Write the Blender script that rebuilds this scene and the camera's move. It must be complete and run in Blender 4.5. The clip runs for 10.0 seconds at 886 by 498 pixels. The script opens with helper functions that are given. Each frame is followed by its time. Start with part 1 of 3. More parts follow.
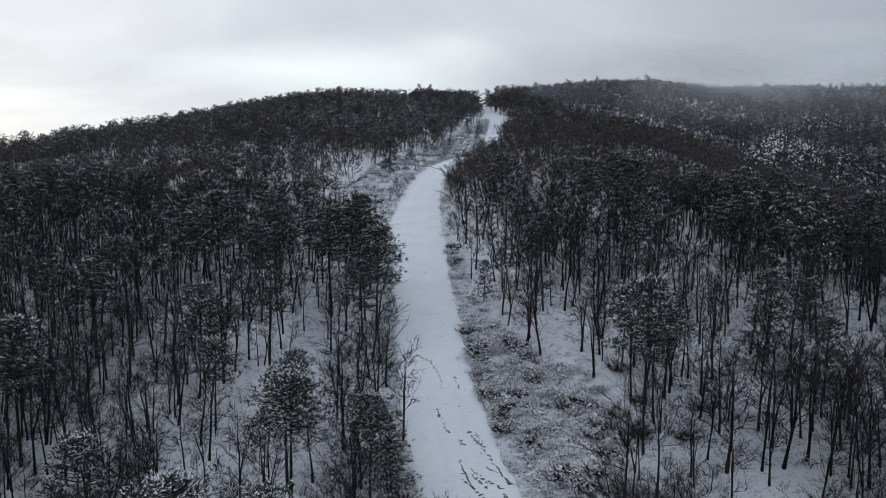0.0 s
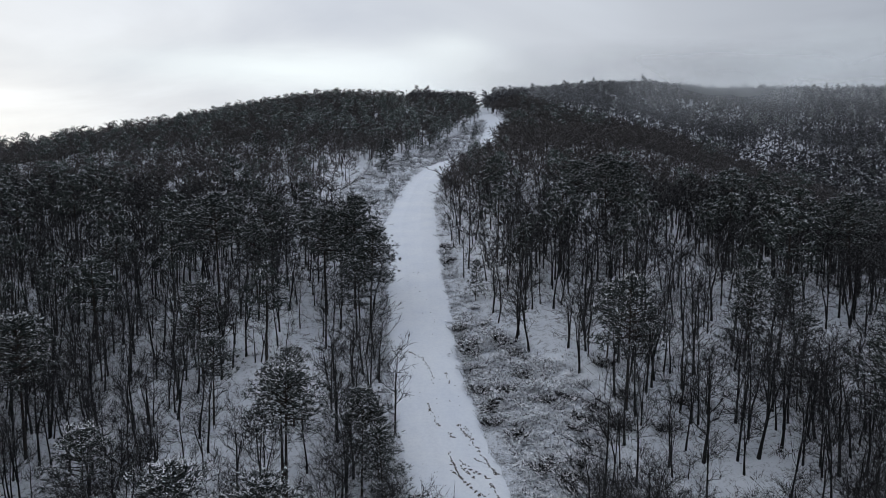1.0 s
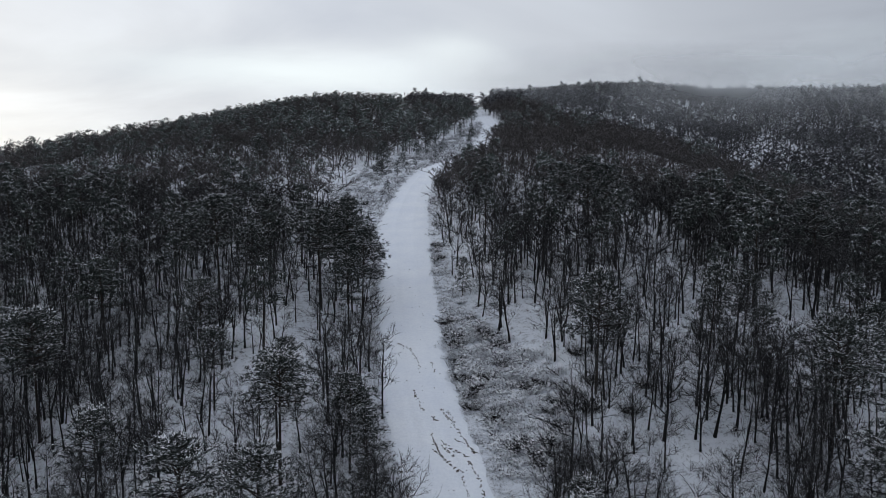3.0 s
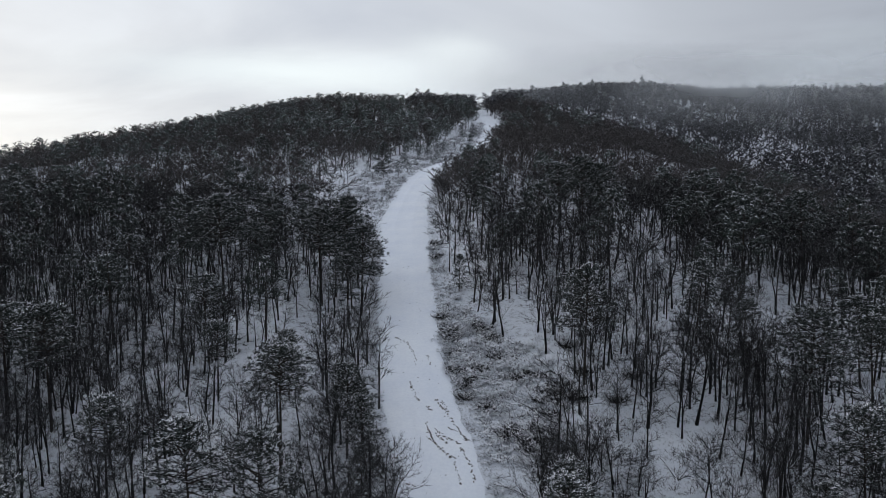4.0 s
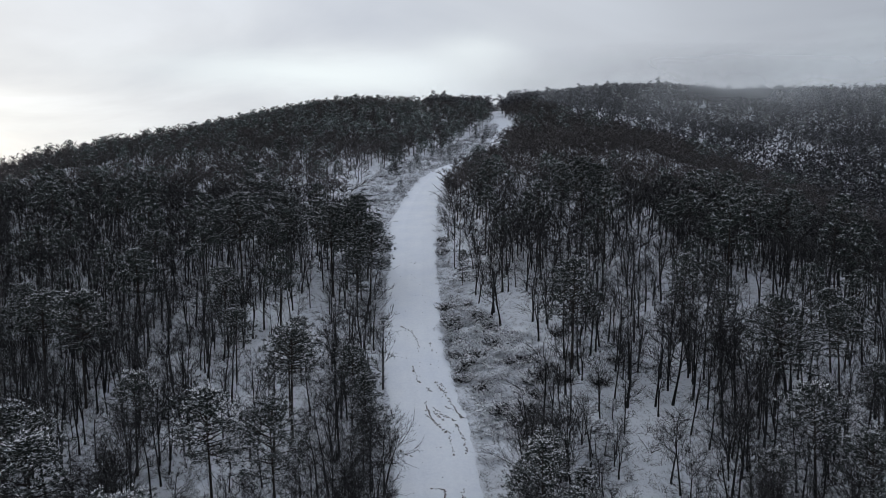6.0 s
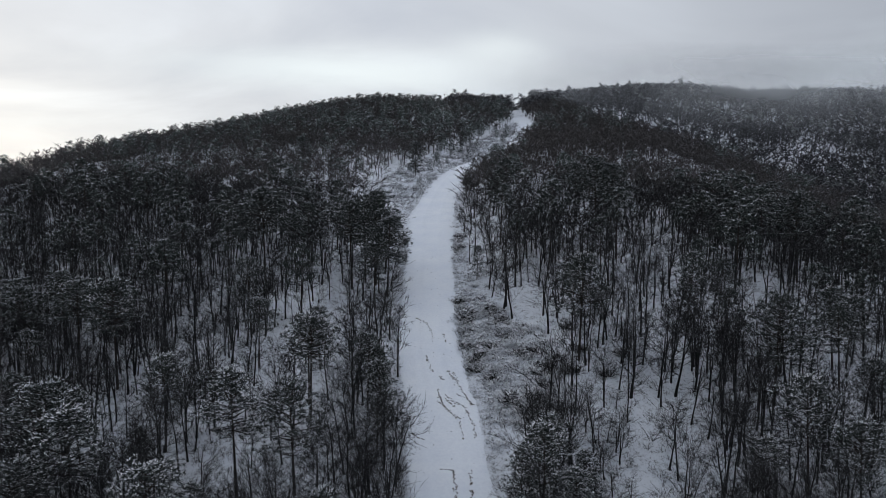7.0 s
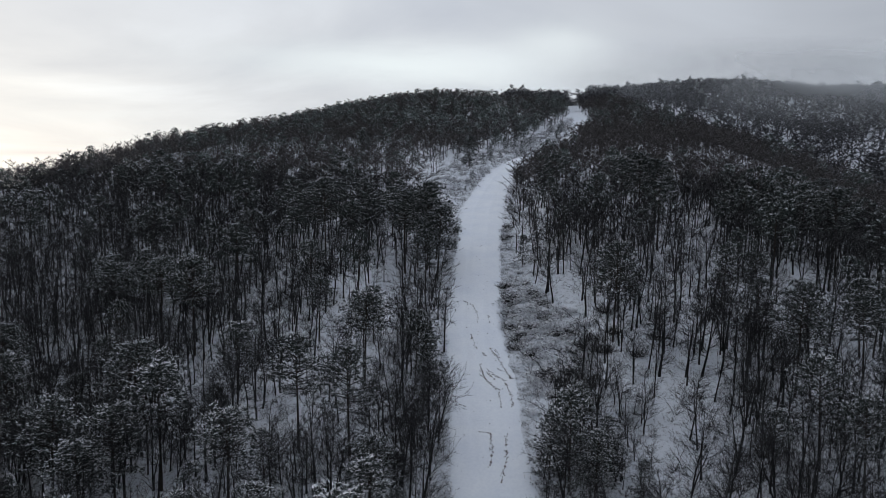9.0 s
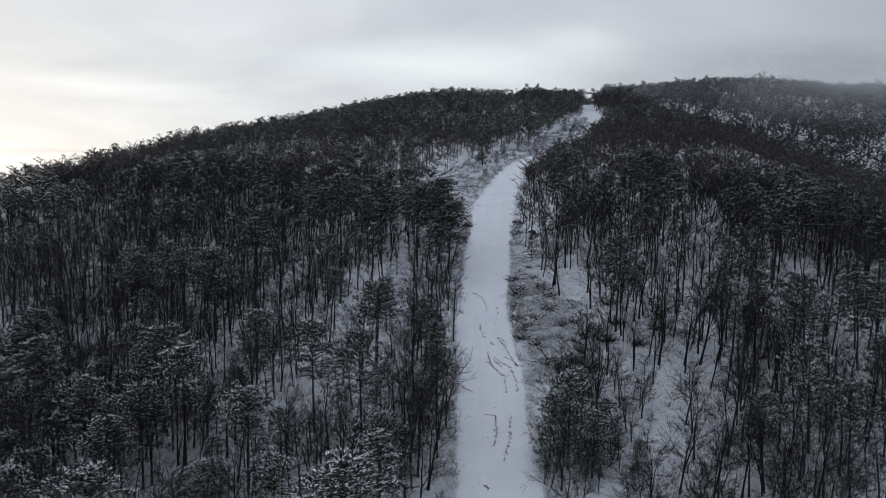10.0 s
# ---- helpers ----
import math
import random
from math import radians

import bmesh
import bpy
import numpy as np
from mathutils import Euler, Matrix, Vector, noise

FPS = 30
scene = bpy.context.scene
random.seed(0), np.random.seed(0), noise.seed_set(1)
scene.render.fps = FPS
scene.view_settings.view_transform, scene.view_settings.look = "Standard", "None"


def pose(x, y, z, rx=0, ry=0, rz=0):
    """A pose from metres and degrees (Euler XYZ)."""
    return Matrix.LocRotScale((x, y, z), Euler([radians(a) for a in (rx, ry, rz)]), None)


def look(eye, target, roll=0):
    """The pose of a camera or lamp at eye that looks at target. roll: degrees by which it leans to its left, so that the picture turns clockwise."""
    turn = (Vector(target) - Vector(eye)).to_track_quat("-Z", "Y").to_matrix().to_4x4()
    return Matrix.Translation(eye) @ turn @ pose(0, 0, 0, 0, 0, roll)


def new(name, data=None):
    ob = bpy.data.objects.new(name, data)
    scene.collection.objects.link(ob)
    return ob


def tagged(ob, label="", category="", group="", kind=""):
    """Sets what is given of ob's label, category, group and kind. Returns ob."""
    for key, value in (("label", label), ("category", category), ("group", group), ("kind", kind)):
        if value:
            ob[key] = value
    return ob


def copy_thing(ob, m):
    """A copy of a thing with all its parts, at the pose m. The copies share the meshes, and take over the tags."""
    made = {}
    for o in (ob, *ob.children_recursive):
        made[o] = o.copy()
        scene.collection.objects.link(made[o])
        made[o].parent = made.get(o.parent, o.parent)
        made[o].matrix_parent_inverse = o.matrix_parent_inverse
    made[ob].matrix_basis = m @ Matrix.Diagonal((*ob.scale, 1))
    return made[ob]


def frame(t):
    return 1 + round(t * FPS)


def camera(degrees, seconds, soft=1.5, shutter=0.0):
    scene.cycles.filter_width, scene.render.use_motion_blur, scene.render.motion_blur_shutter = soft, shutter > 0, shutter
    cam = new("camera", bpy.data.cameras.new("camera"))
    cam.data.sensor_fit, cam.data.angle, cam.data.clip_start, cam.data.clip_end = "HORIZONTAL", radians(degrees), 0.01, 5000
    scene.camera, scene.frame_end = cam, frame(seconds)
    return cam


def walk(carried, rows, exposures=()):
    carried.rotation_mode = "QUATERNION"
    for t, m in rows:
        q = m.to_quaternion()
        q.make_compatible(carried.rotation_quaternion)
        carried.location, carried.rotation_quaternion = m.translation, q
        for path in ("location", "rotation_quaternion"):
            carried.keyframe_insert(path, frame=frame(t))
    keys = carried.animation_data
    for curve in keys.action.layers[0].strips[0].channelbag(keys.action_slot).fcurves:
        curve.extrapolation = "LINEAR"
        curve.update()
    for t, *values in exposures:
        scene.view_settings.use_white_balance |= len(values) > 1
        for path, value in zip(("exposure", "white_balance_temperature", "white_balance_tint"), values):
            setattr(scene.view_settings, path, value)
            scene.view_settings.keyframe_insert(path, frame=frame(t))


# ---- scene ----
cam = camera(66, 10.0, soft=0.5)
walk(cam, [
    (0, look((0.000, 0.000, 27.261), (-0.761, 9.922, 26.278), 0.05)),
    (0.5, look((0.443, -1.071, 27.291), (-0.309, 8.853, 26.313), 0.04)),
    (1, look((1.000, -2.261, 27.423), (0.257, 7.663, 26.446), 0.02)),
    (1.5, look((1.538, -3.419, 27.486), (0.803, 6.506, 26.512), -0.02)),
    (2, look((2.116, -4.603, 27.545), (1.378, 5.323, 26.576), -0.08)),
    (2.5, look((2.677, -5.817, 27.535), (1.924, 4.108, 26.569), -0.15)),
    (4, look((4.550, -9.944, 27.363), (3.719, -0.025, 26.403), -0.31)),
    (4.5, look((5.209, -11.383, 27.292), (4.320, -1.468, 26.336), -0.32)),
    (5, look((5.926, -12.905, 27.228), (4.974, -2.997, 26.273), -0.33)),
    (6.5, look((7.955, -17.553, 27.195), (6.728, -7.674, 26.241), -0.04)),
    (7, look((8.468, -19.245, 27.082), (7.067, -9.392, 26.105), 0.38)),
    (7.5, look((8.865, -20.977, 27.000), (7.227, -11.163, 25.999), 0.61)),
    (8, look((9.452, -22.600, 26.874), (7.597, -12.827, 25.853), 0.81)),
    (8.5, look((10.182, -24.305, 26.740), (8.131, -14.573, 25.698), 0.97)),
    (9, look((10.916, -26.048, 26.632), (8.711, -16.352, 25.571), 1.07)),
    (9.5, look((11.791, -27.789, 26.418), (9.460, -18.123, 25.347), 1.15)),
    (10, look((12.651, -29.628, 26.228), (10.216, -19.990, 25.148), 1.24)),
], exposures=[(0, 0.06), (4, 0.02), (6.5, -0.02), (10, -0.09)])


# ---- world, sun ----
def world_sky():
    w = bpy.data.worlds.new("overcast_sky")
    scene.world = w
    w.use_nodes = True
    nt = w.node_tree
    nt.nodes.clear()
    N, L = nt.nodes.new, nt.links.new
    out, bg = N("ShaderNodeOutputWorld"), N("ShaderNodeBackground")
    L(bg.outputs[0], out.inputs[0])
    tc = N("ShaderNodeTexCoord")
    sep = N("ShaderNodeSeparateXYZ")
    L(tc.outputs["Generated"], sep.inputs[0])

    def math_(op, a, b=None, c=None):
        n = N("ShaderNodeMath")
        n.operation = op
        for i, v in enumerate((a, b, c)):
            if v is None:
                continue
            if isinstance(v, (int, float)):
                n.inputs[i].default_value = v
            else:
                L(v, n.inputs[i])
        return n.outputs[0]

    def ramp(fac, stops):
        n = N("ShaderNodeValToRGB")
        e = n.color_ramp.elements
        while len(e) < len(stops):
            e.new(0.5)
        for el, (p, col) in zip(e, stops):
            el.position, el.color = p, (*col, 1)
        L(fac, n.inputs[0])
        return n.outputs[0]

    def mix(kind, fac, a, b):
        n = N("ShaderNodeMix")
        n.data_type, n.blend_type = "RGBA", kind
        n.clamp_factor = True
        for sock, v in ((n.inputs[0], fac), (n.inputs[6], a), (n.inputs[7], b)):
            if isinstance(v, (int, float)):
                sock.default_value = v
            elif isinstance(v, tuple):
                sock.default_value = (*v, 1)
            else:
                L(v, sock)
        return n.outputs[2]

    # the brightest part of the cloud lies low, over the valley
    dot = N("ShaderNodeVectorMath")
    dot.operation = "DOT_PRODUCT"
    tall = N("ShaderNodeVectorMath")
    tall.operation = "MULTIPLY"
    L(tc.outputs["Generated"], tall.inputs[0])
    tall.inputs[1].default_value = (1, 1, 3.6)
    flat = N("ShaderNodeVectorMath")
    flat.operation = "NORMALIZE"
    L(tall.outputs[0], flat.inputs[0])
    L(flat.outputs[0], dot.inputs[0])
    a, e = radians(BRIGHT[0]), radians(BRIGHT[1])
    dot.inputs[1].default_value = (-math.sin(a) * math.cos(e), math.cos(a) * math.cos(e), math.sin(e))
    t = math_("MULTIPLY_ADD", dot.outputs["Value"], 0.5, 0.5)
    base = ramp(t, SKY_STOPS)
    # overcast sky grows lighter towards the zenith
    zen = math_("MAXIMUM", sep.outputs["Z"], 0.0)
    lift = math_("MULTIPLY_ADD", math_("POWER", zen, 1.3), ZENITH, 1.0)
    n = N("ShaderNodeVectorMath")
    n.operation = "SCALE"
    L(base, n.inputs[0])
    L(lift, n.inputs["Scale"])
    base = n.outputs[0]
    # cloud sheets, drawn out along the horizon
    den = math_("ADD", zen, 0.12)
    comb = N("ShaderNodeCombineXYZ")
    L(math_("DIVIDE", sep.outputs["X"], den), comb.inputs[0])
    L(math_("DIVIDE", sep.outputs["Y"], den), comb.inputs[1])
    comb.inputs[2].default_value = CLOUD_SEED
    def noise_(scale, detail, rough, dist=0.0):
        m = N("ShaderNodeTexNoise")
        m.inputs["Scale"].default_value, m.inputs["Detail"].default_value = scale, detail
        m.inputs["Roughness"].default_value, m.inputs["Distortion"].default_value = rough, dist
        L(comb.outputs[0], m.inputs["Vector"])
        return m.outputs["Fac"]
    cl = noise_(0.55, 6, 0.5, 0.6)
    base = mix("MULTIPLY", 1.0, base, ramp(cl, [(0.3, (0.82, 0.83, 0.86)), (0.5, (1, 1, 1)), (0.68, (1.17, 1.18, 1.18))]))
    gap = ramp(noise_(0.32, 5, 0.55, 0.3), [(0.56, (0, 0, 0)), (0.70, (1, 1, 1))])
    sky = N("ShaderNodeTexSky")
    sky.sky_type, sky.sun_disc = "NISHITA", False
    sky.sun_elevation, sky.sun_rotation = radians(SUN[1]), radians(-SUN[0])
    thin = N("ShaderNodeVectorMath")
    thin.operation = "SCALE"
    L(sky.outputs[0], thin.inputs[0])
    thin.inputs["Scale"].default_value = 0.1
    base = mix("MIX", 0.025, base, thin.outputs[0])
    base = mix("MIX", math_("MULTIPLY", gap, 0.2), base, (0.78, 0.90, 0.95))
    # thin places in the cloud, low over the ridge
    az = math_("ARCTAN2", math_("MULTIPLY", sep.outputs["X"], -1.0), sep.outputs["Y"])
    el = math_("ARCSINE", sep.outputs["Z"])
    wob = math_("MULTIPLY_ADD", noise_(1.1, 5, 0.6, 0.4), 0.04, -0.02)
    for across, up, wide, tall_, much in ((16, 8.9, 12.5, 1.5, 0.95), (3.6, 10.6, 4.0, 1.5, 0.55)):
        da = math_("DIVIDE", math_("SUBTRACT", az, radians(across)), radians(wide))
        de = math_("DIVIDE", math_("SUBTRACT", math_("ADD", el, wob), radians(up)), radians(tall_))
        far = math_("ADD", math_("MULTIPLY", da, da), math_("MULTIPLY", de, de))
        thin_place = math_("EXPONENT", math_("MULTIPLY", far, -1.0))
        base = mix("MIX", math_("MULTIPLY", thin_place, much), base, (0.9, 0.97, 0.99))
    L(base, bg.inputs["Color"])
    bg.inputs["Strength"].default_value = SKY_STRENGTH


SUN = (50, 14)          # degrees to the left of +y, elevation
BRIGHT = (58, 5)
SKY_STRENGTH = 1.0
ZENITH = 0.87
CLOUD_SEED = 3.7
SKY_STOPS = [(0.0, (0.31, 0.345, 0.40)), (0.55, (0.345, 0.375, 0.43)), (0.8, (0.61, 0.645, 0.70)), (0.92, (0.71, 0.735, 0.77)), (0.96, (0.87, 0.885, 0.89)), (0.985, (0.98, 0.975, 0.95))]
world_sky()
sun = new("sun", bpy.data.lights.new("sun", "SUN"))
sun.data.energy, sun.data.angle, sun.data.color = 0.5, radians(25), (1.0, 0.96, 0.9)
_a, _e = radians(SUN[0]), radians(SUN[1])
sun.matrix_world = look((-math.sin(_a) * math.cos(_e) * 50, math.cos(_a) * math.cos(_e) * 50, math.sin(_e) * 50), (0, 0, 0))


# ---- materials ----
def material(name, rough=0.9):
    m = bpy.data.materials.new(name)
    m.use_nodes = True
    nt = m.node_tree
    b = nt.nodes["Principled BSDF"]
    b.inputs["Roughness"].default_value = rough
    b.inputs["Specular IOR Level"].default_value = 0.25
    return m, nt, b


def add_noise(nt, scale, detail=4, rough=0.55, space="Object", dist=0.0):
    tc = nt.nodes.new("ShaderNodeTexCoord")
    n = nt.nodes.new("ShaderNodeTexNoise")
    n.inputs["Scale"].default_value, n.inputs["Detail"].default_value = scale, detail
    n.inputs["Roughness"].default_value, n.inputs["Distortion"].default_value = rough, dist
    nt.links.new(tc.outputs[space], n.inputs["Vector"])
    return n.outputs["Fac"]


def add_ramp(nt, fac, stops):
    n = nt.nodes.new("ShaderNodeValToRGB")
    e = n.color_ramp.elements
    while len(e) < len(stops):
        e.new(0.5)
    for el, (p, col) in zip(e, stops):
        el.position, el.color = p, (*col, 1)
    nt.links.new(fac, n.inputs[0])
    return n.outputs[0]


def add_mix(nt, kind, fac, a, b):
    n = nt.nodes.new("ShaderNodeMix")
    n.data_type, n.blend_type = "RGBA", kind
    for sock, v in ((n.inputs[0], fac), (n.inputs[6], a), (n.inputs[7], b)):
        if isinstance(v, (int, float)):
            sock.default_value = v
        elif isinstance(v, tuple):
            sock.default_value = (*v, 1)
        else:
            nt.links.new(v, sock)
    return n.outputs[2]


def add_bump(nt, bsdf, height_out, strength, dist):
    n = nt.nodes.new("ShaderNodeBump")
    n.inputs["Strength"].default_value, n.inputs["Distance"].default_value = strength, dist
    nt.links.new(height_out, n.inputs["Height"])
    nt.links.new(n.outputs[0], bsdf.inputs["Normal"])


def forest_floor():
    m, nt, b = material("snowy_forest_floor")
    big = add_noise(nt, 0.13, 3)
    mid = add_noise(nt, 1.1, 5, 0.7, dist=1.0)
    fine = add_noise(nt, 5.5, 5, 0.75, dist=0.5)
    cover = add_mix(nt, "MIX", 0.25, mid, big)
    cover = add_mix(nt, "MIX", 0.45, cover, fine)
    f = add_ramp(nt, cover, [(0.383, (1, 1, 1)), (0.428, (0.65, 0.65, 0.65)), (0.473, (0.1, 0.1, 0.1)), (0.52, (0, 0, 0))])
    snow = add_ramp(nt, big, [(0.3, (0.74, 0.77, 0.83)), (0.7, (0.84, 0.86, 0.90))])
    litter = add_ramp(nt, fine, [(0.35, (0.025, 0.021, 0.019)), (0.65, (0.10, 0.08, 0.068))])
    nt.links.new(add_mix(nt, "MIX", f, snow, litter), b.inputs["Base Color"])
    add_bump(nt, b, cover, 1.0, 0.35)
    return m


def road_snow():
    m, nt, b = material("trodden_snow", 0.75)
    big = add_noise(nt, 0.22, 4)
    fine = add_noise(nt, 3.0, 6, 0.6)
    c = add_ramp(nt, big, [(0.3, (0.76, 0.79, 0.85)), (0.7, (0.84, 0.86, 0.89))])
    c = add_mix(nt, "MULTIPLY", 0.5, c, add_ramp(nt, fine, [(0.3, (0.86, 0.87, 0.9)), (0.6, (1, 1, 1))]))
    nt.links.new(c, b.inputs["Base Color"])
    add_bump(nt, b, fine, 0.5, 0.08)
    return m


def plain_varied(name, lo, hi, scale=6.0, rough=0.9, bump=0.0, frost=0.0, vary=0.55):
    """A matt surface between two colours, by grain and from piece to piece."""
    m, nt, b = material(name, rough)
    g = add_noise(nt, scale, 4, 0.6)
    geo = nt.nodes.new("ShaderNodeNewGeometry")
    info = nt.nodes.new("ShaderNodeObjectInfo")
    c = add_ramp(nt, g, [(0.3, lo), (0.7, hi)])
    for sock, k in ((geo.outputs["Random Per Island"], vary), (info.outputs["Random"], 0.35)):
        c = add_mix(nt, "MULTIPLY", k, c, add_ramp(nt, sock, [(0.0, (0.45, 0.45, 0.45)), (1.0, (1.25, 1.2, 1.15))]))
    if frost:
        sep = nt.nodes.new("ShaderNodeSeparateXYZ")
        nt.links.new(geo.outputs["True Normal"], sep.inputs[0])
        up = add_ramp(nt, sep.outputs["Z"], [(0.35, (0, 0, 0)), (0.95, (frost, frost, frost))])
        up = add_mix(nt, "MULTIPLY", 1.0, up, add_ramp(nt, add_noise(nt, 2.2, 3), [(0.38, (0.1, 0.1, 0.1)), (0.62, (1, 1, 1))]))
        c = add_mix(nt, "MIX", up, c, (0.74, 0.77, 0.82))
    nt.links.new(c, b.inputs["Base Color"])
    if bump:
        add_bump(nt, b, g, bump, 0.03)
    return m


M_FLOOR = forest_floor()
M_ROAD = road_snow()
M_BARK = plain_varied("dark_oak_bark", (0.007, 0.007, 0.0075), (0.019, 0.018, 0.0185), 9.0, bump=0.6)
M_PBARK = plain_varied("pine_bark", (0.016, 0.013, 0.012), (0.045, 0.034, 0.027), 8.0, bump=0.6)
M_TWIG = plain_varied("bare_twigs", (0.0115, 0.0112, 0.0118), (0.032, 0.030, 0.031), 3.0, frost=0.22)
M_NEEDLE = plain_varied("pine_needles", (0.012, 0.0185, 0.0165), (0.034, 0.043, 0.037), 2.0, 0.7, frost=0.33)
# far-hill copies of needles and twigs, paler: distance haze put into the colour
M_HAZE_NEEDLE = plain_varied("haze_pale_needles", (0.09, 0.10, 0.10), (0.22, 0.235, 0.235), 2.0, 0.8, frost=0.6)
M_HAZE_TWIG = plain_varied("haze_pale_twigs", (0.032, 0.033, 0.037), (0.075, 0.076, 0.084), 3.0, frost=0.2, vary=0.3)
# upper-slope twigs, lighter than M_TWIG: some aerial haze is in this colour
M_SPRAY = plain_varied("fine_bare_sprays", (0.048, 0.044, 0.0445), (0.092, 0.084, 0.083), 3.0, frost=0.12, vary=0.25)
# ridge needles: frost on top, and a base colour lightened for mist
M_RIDGE = plain_varied("frosted_hazed_needles", (0.050, 0.068, 0.061), (0.120, 0.145, 0.132), 2.0, 0.8, frost=0.55, vary=0.3)
M_SNOW = plain_varied("settled_snow", (0.76, 0.78, 0.83), (0.87, 0.89, 0.92), 5.0, vary=0.12)
M_EARTH = plain_varied("bare_earth", (0.05, 0.042, 0.036), (0.13, 0.11, 0.095), 6.0, bump=0.5)


# ---- mesh helpers ----
def units(D):
    D = np.asarray(D, float)
    return D / (np.linalg.norm(D, axis=1, keepdims=True) + 1e-9)


class Shape:
    """Triangles gathered one by one."""

    def __init__(self):
        self.v, self.f = [], []
        self.batches = []

    def slivers(self, rng, P, D, L, R, flat=False, face=None):
        """Many thin tapered blades at once: rows of foot, direction, length and half width. flat: they lie with a face up; face: the way that each one faces."""
        P, D = np.asarray(P, float), units(D)
        L, R = np.broadcast_to(L, len(P))[:, None], np.broadcast_to(R, len(P))[:, None]
        if face is None:
            face = (0.0, 0.0, 1.0) + rng.normal(0, 0.15, P.shape) if flat else rng.normal(0, 1, P.shape)
        side = np.cross(D, face)
        side = units(side) * R
        V = np.stack([P - side, P + side, P + D * L], 1).reshape(-1, 3)
        self.batches.append(V)

    def tube(self, pts, radii, sides):
        pts = [np.asarray(p, float) for p in pts]
        first = len(self.v)
        for i, (p, r) in enumerate(zip(pts, radii)):
            d = pts[min(i + 1, len(pts) - 1)] - pts[max(i - 1, 0)]
            d = d / (np.linalg.norm(d) + 1e-9)
            a = np.cross(d, (1, 0, 0) if abs(d[0]) < 0.8 else (0, 1, 0))
            a /= np.linalg.norm(a)
            b = np.cross(d, a)
            for k in range(sides):
                q = 2 * math.pi * k / sides
                self.v.append(p + r * (math.cos(q) * a + math.sin(q) * b))
        for i in range(len(pts) - 1):
            for k in range(sides):
                a0, a1 = first + i * sides + k, first + i * sides + (k + 1) % sides
                self.f += [(a0, a1, a0 + sides), (a1, a1 + sides, a0 + sides)]

    def cone(self, p, d, length, r, sides=3):
        """A tapered twig."""
        p, d = np.asarray(p, float), np.asarray(d, float)
        d = d / (np.linalg.norm(d) + 1e-9)
        a = np.cross(d, (0, 0, 1) if abs(d[2]) < 0.8 else (1, 0, 0))
        a /= np.linalg.norm(a)
        b = np.cross(d, a)
        i = len(self.v)
        if sides == 1:
            self.v += [p - r * a, p + r * a, p + length * d]
            self.f.append((i, i + 1, i + 2))
            return
        for k in range(sides):
            q = 2 * math.pi * k / sides
            self.v.append(p + r * (math.cos(q) * a + math.sin(q) * b))
        self.v.append(p + length * d)
        for k in range(sides):
            self.f.append((i + k, i + (k + 1) % sides, i + sides))

    def arrays(self):
        n = len(self.v)
        V = [np.array(self.v, np.float32).reshape(-1, 3)] + [b.astype(np.float32) for b in self.batches]
        k = sum(len(b) for b in self.batches)
        F = [np.array(self.f, np.int32).reshape(-1, 3), np.arange(n, n + k, dtype=np.int32).reshape(-1, 3)]
        return np.concatenate(V), np.concatenate(F)


def mesh_of(name, V, F, mats, idx=None, smooth=False):
    me = bpy.data.meshes.new(name)
    me.vertices.add(len(V))
    me.vertices.foreach_set("co", np.ascontiguousarray(V, np.float32).ravel())
    n = F.shape[1]
    me.loops.add(F.size)
    me.loops.foreach_set("vertex_index", np.ascontiguousarray(F, np.int32).ravel())
    me.polygons.add(len(F))
    me.polygons.foreach_set("loop_start", np.arange(0, F.size, n, dtype=np.int32))
    for m in mats:
        me.materials.append(m)
    if idx is not None:
        me.polygons.foreach_set("material_index", np.ascontiguousarray(idx, np.int32))
    if smooth:
        me.polygons.foreach_set("use_smooth", np.ones(len(F), bool))
    me.update(calc_edges=True)
    me.validate()
    return me


def part(name, me, parent, label=""):
    ob = new(name, me)
    ob.parent = parent
    if label:
        ob["label"] = label
    return ob


def vnoise(x, y, scale, seed):
    """Smooth value noise between -1 and 1."""
    g = np.random.RandomState(seed).uniform(-1, 1, (256, 256))
    x, y = np.asarray(x, float) / scale, np.asarray(y, float) / scale
    xi, yi = np.floor(x).astype(int), np.floor(y).astype(int)
    u, v = x - xi, y - yi
    u, v = u * u * (3 - 2 * u), v * v * (3 - 2 * v)
    p = lambda a, b: g[a % 256, b % 256]
    return (p(xi, yi) * (1 - u) + p(xi + 1, yi) * u) * (1 - v) + (p(xi, yi + 1) * (1 - u) + p(xi + 1, yi + 1) * u) * v


def off_road(x, y):
    """Metres beyond the road's edge; negative on the road."""
    return np.abs(x - ROADX(y)) - ROADW(y)


def ground_z(x, y):
    rough = 0.55 * vnoise(x, y, 9, 1) + 0.22 * vnoise(x, y, 3.1, 2) + 0.09 * vnoise(x, y, 1.3, 3)
    far = 1.6 * vnoise(x, y, 40, 4)
    k = sstep(off_road(x, y), -0.5, 5.0)
    return height(x, y) + k * (rough + far * sstep(np.abs(x - ROADX(y)), 20, 70))


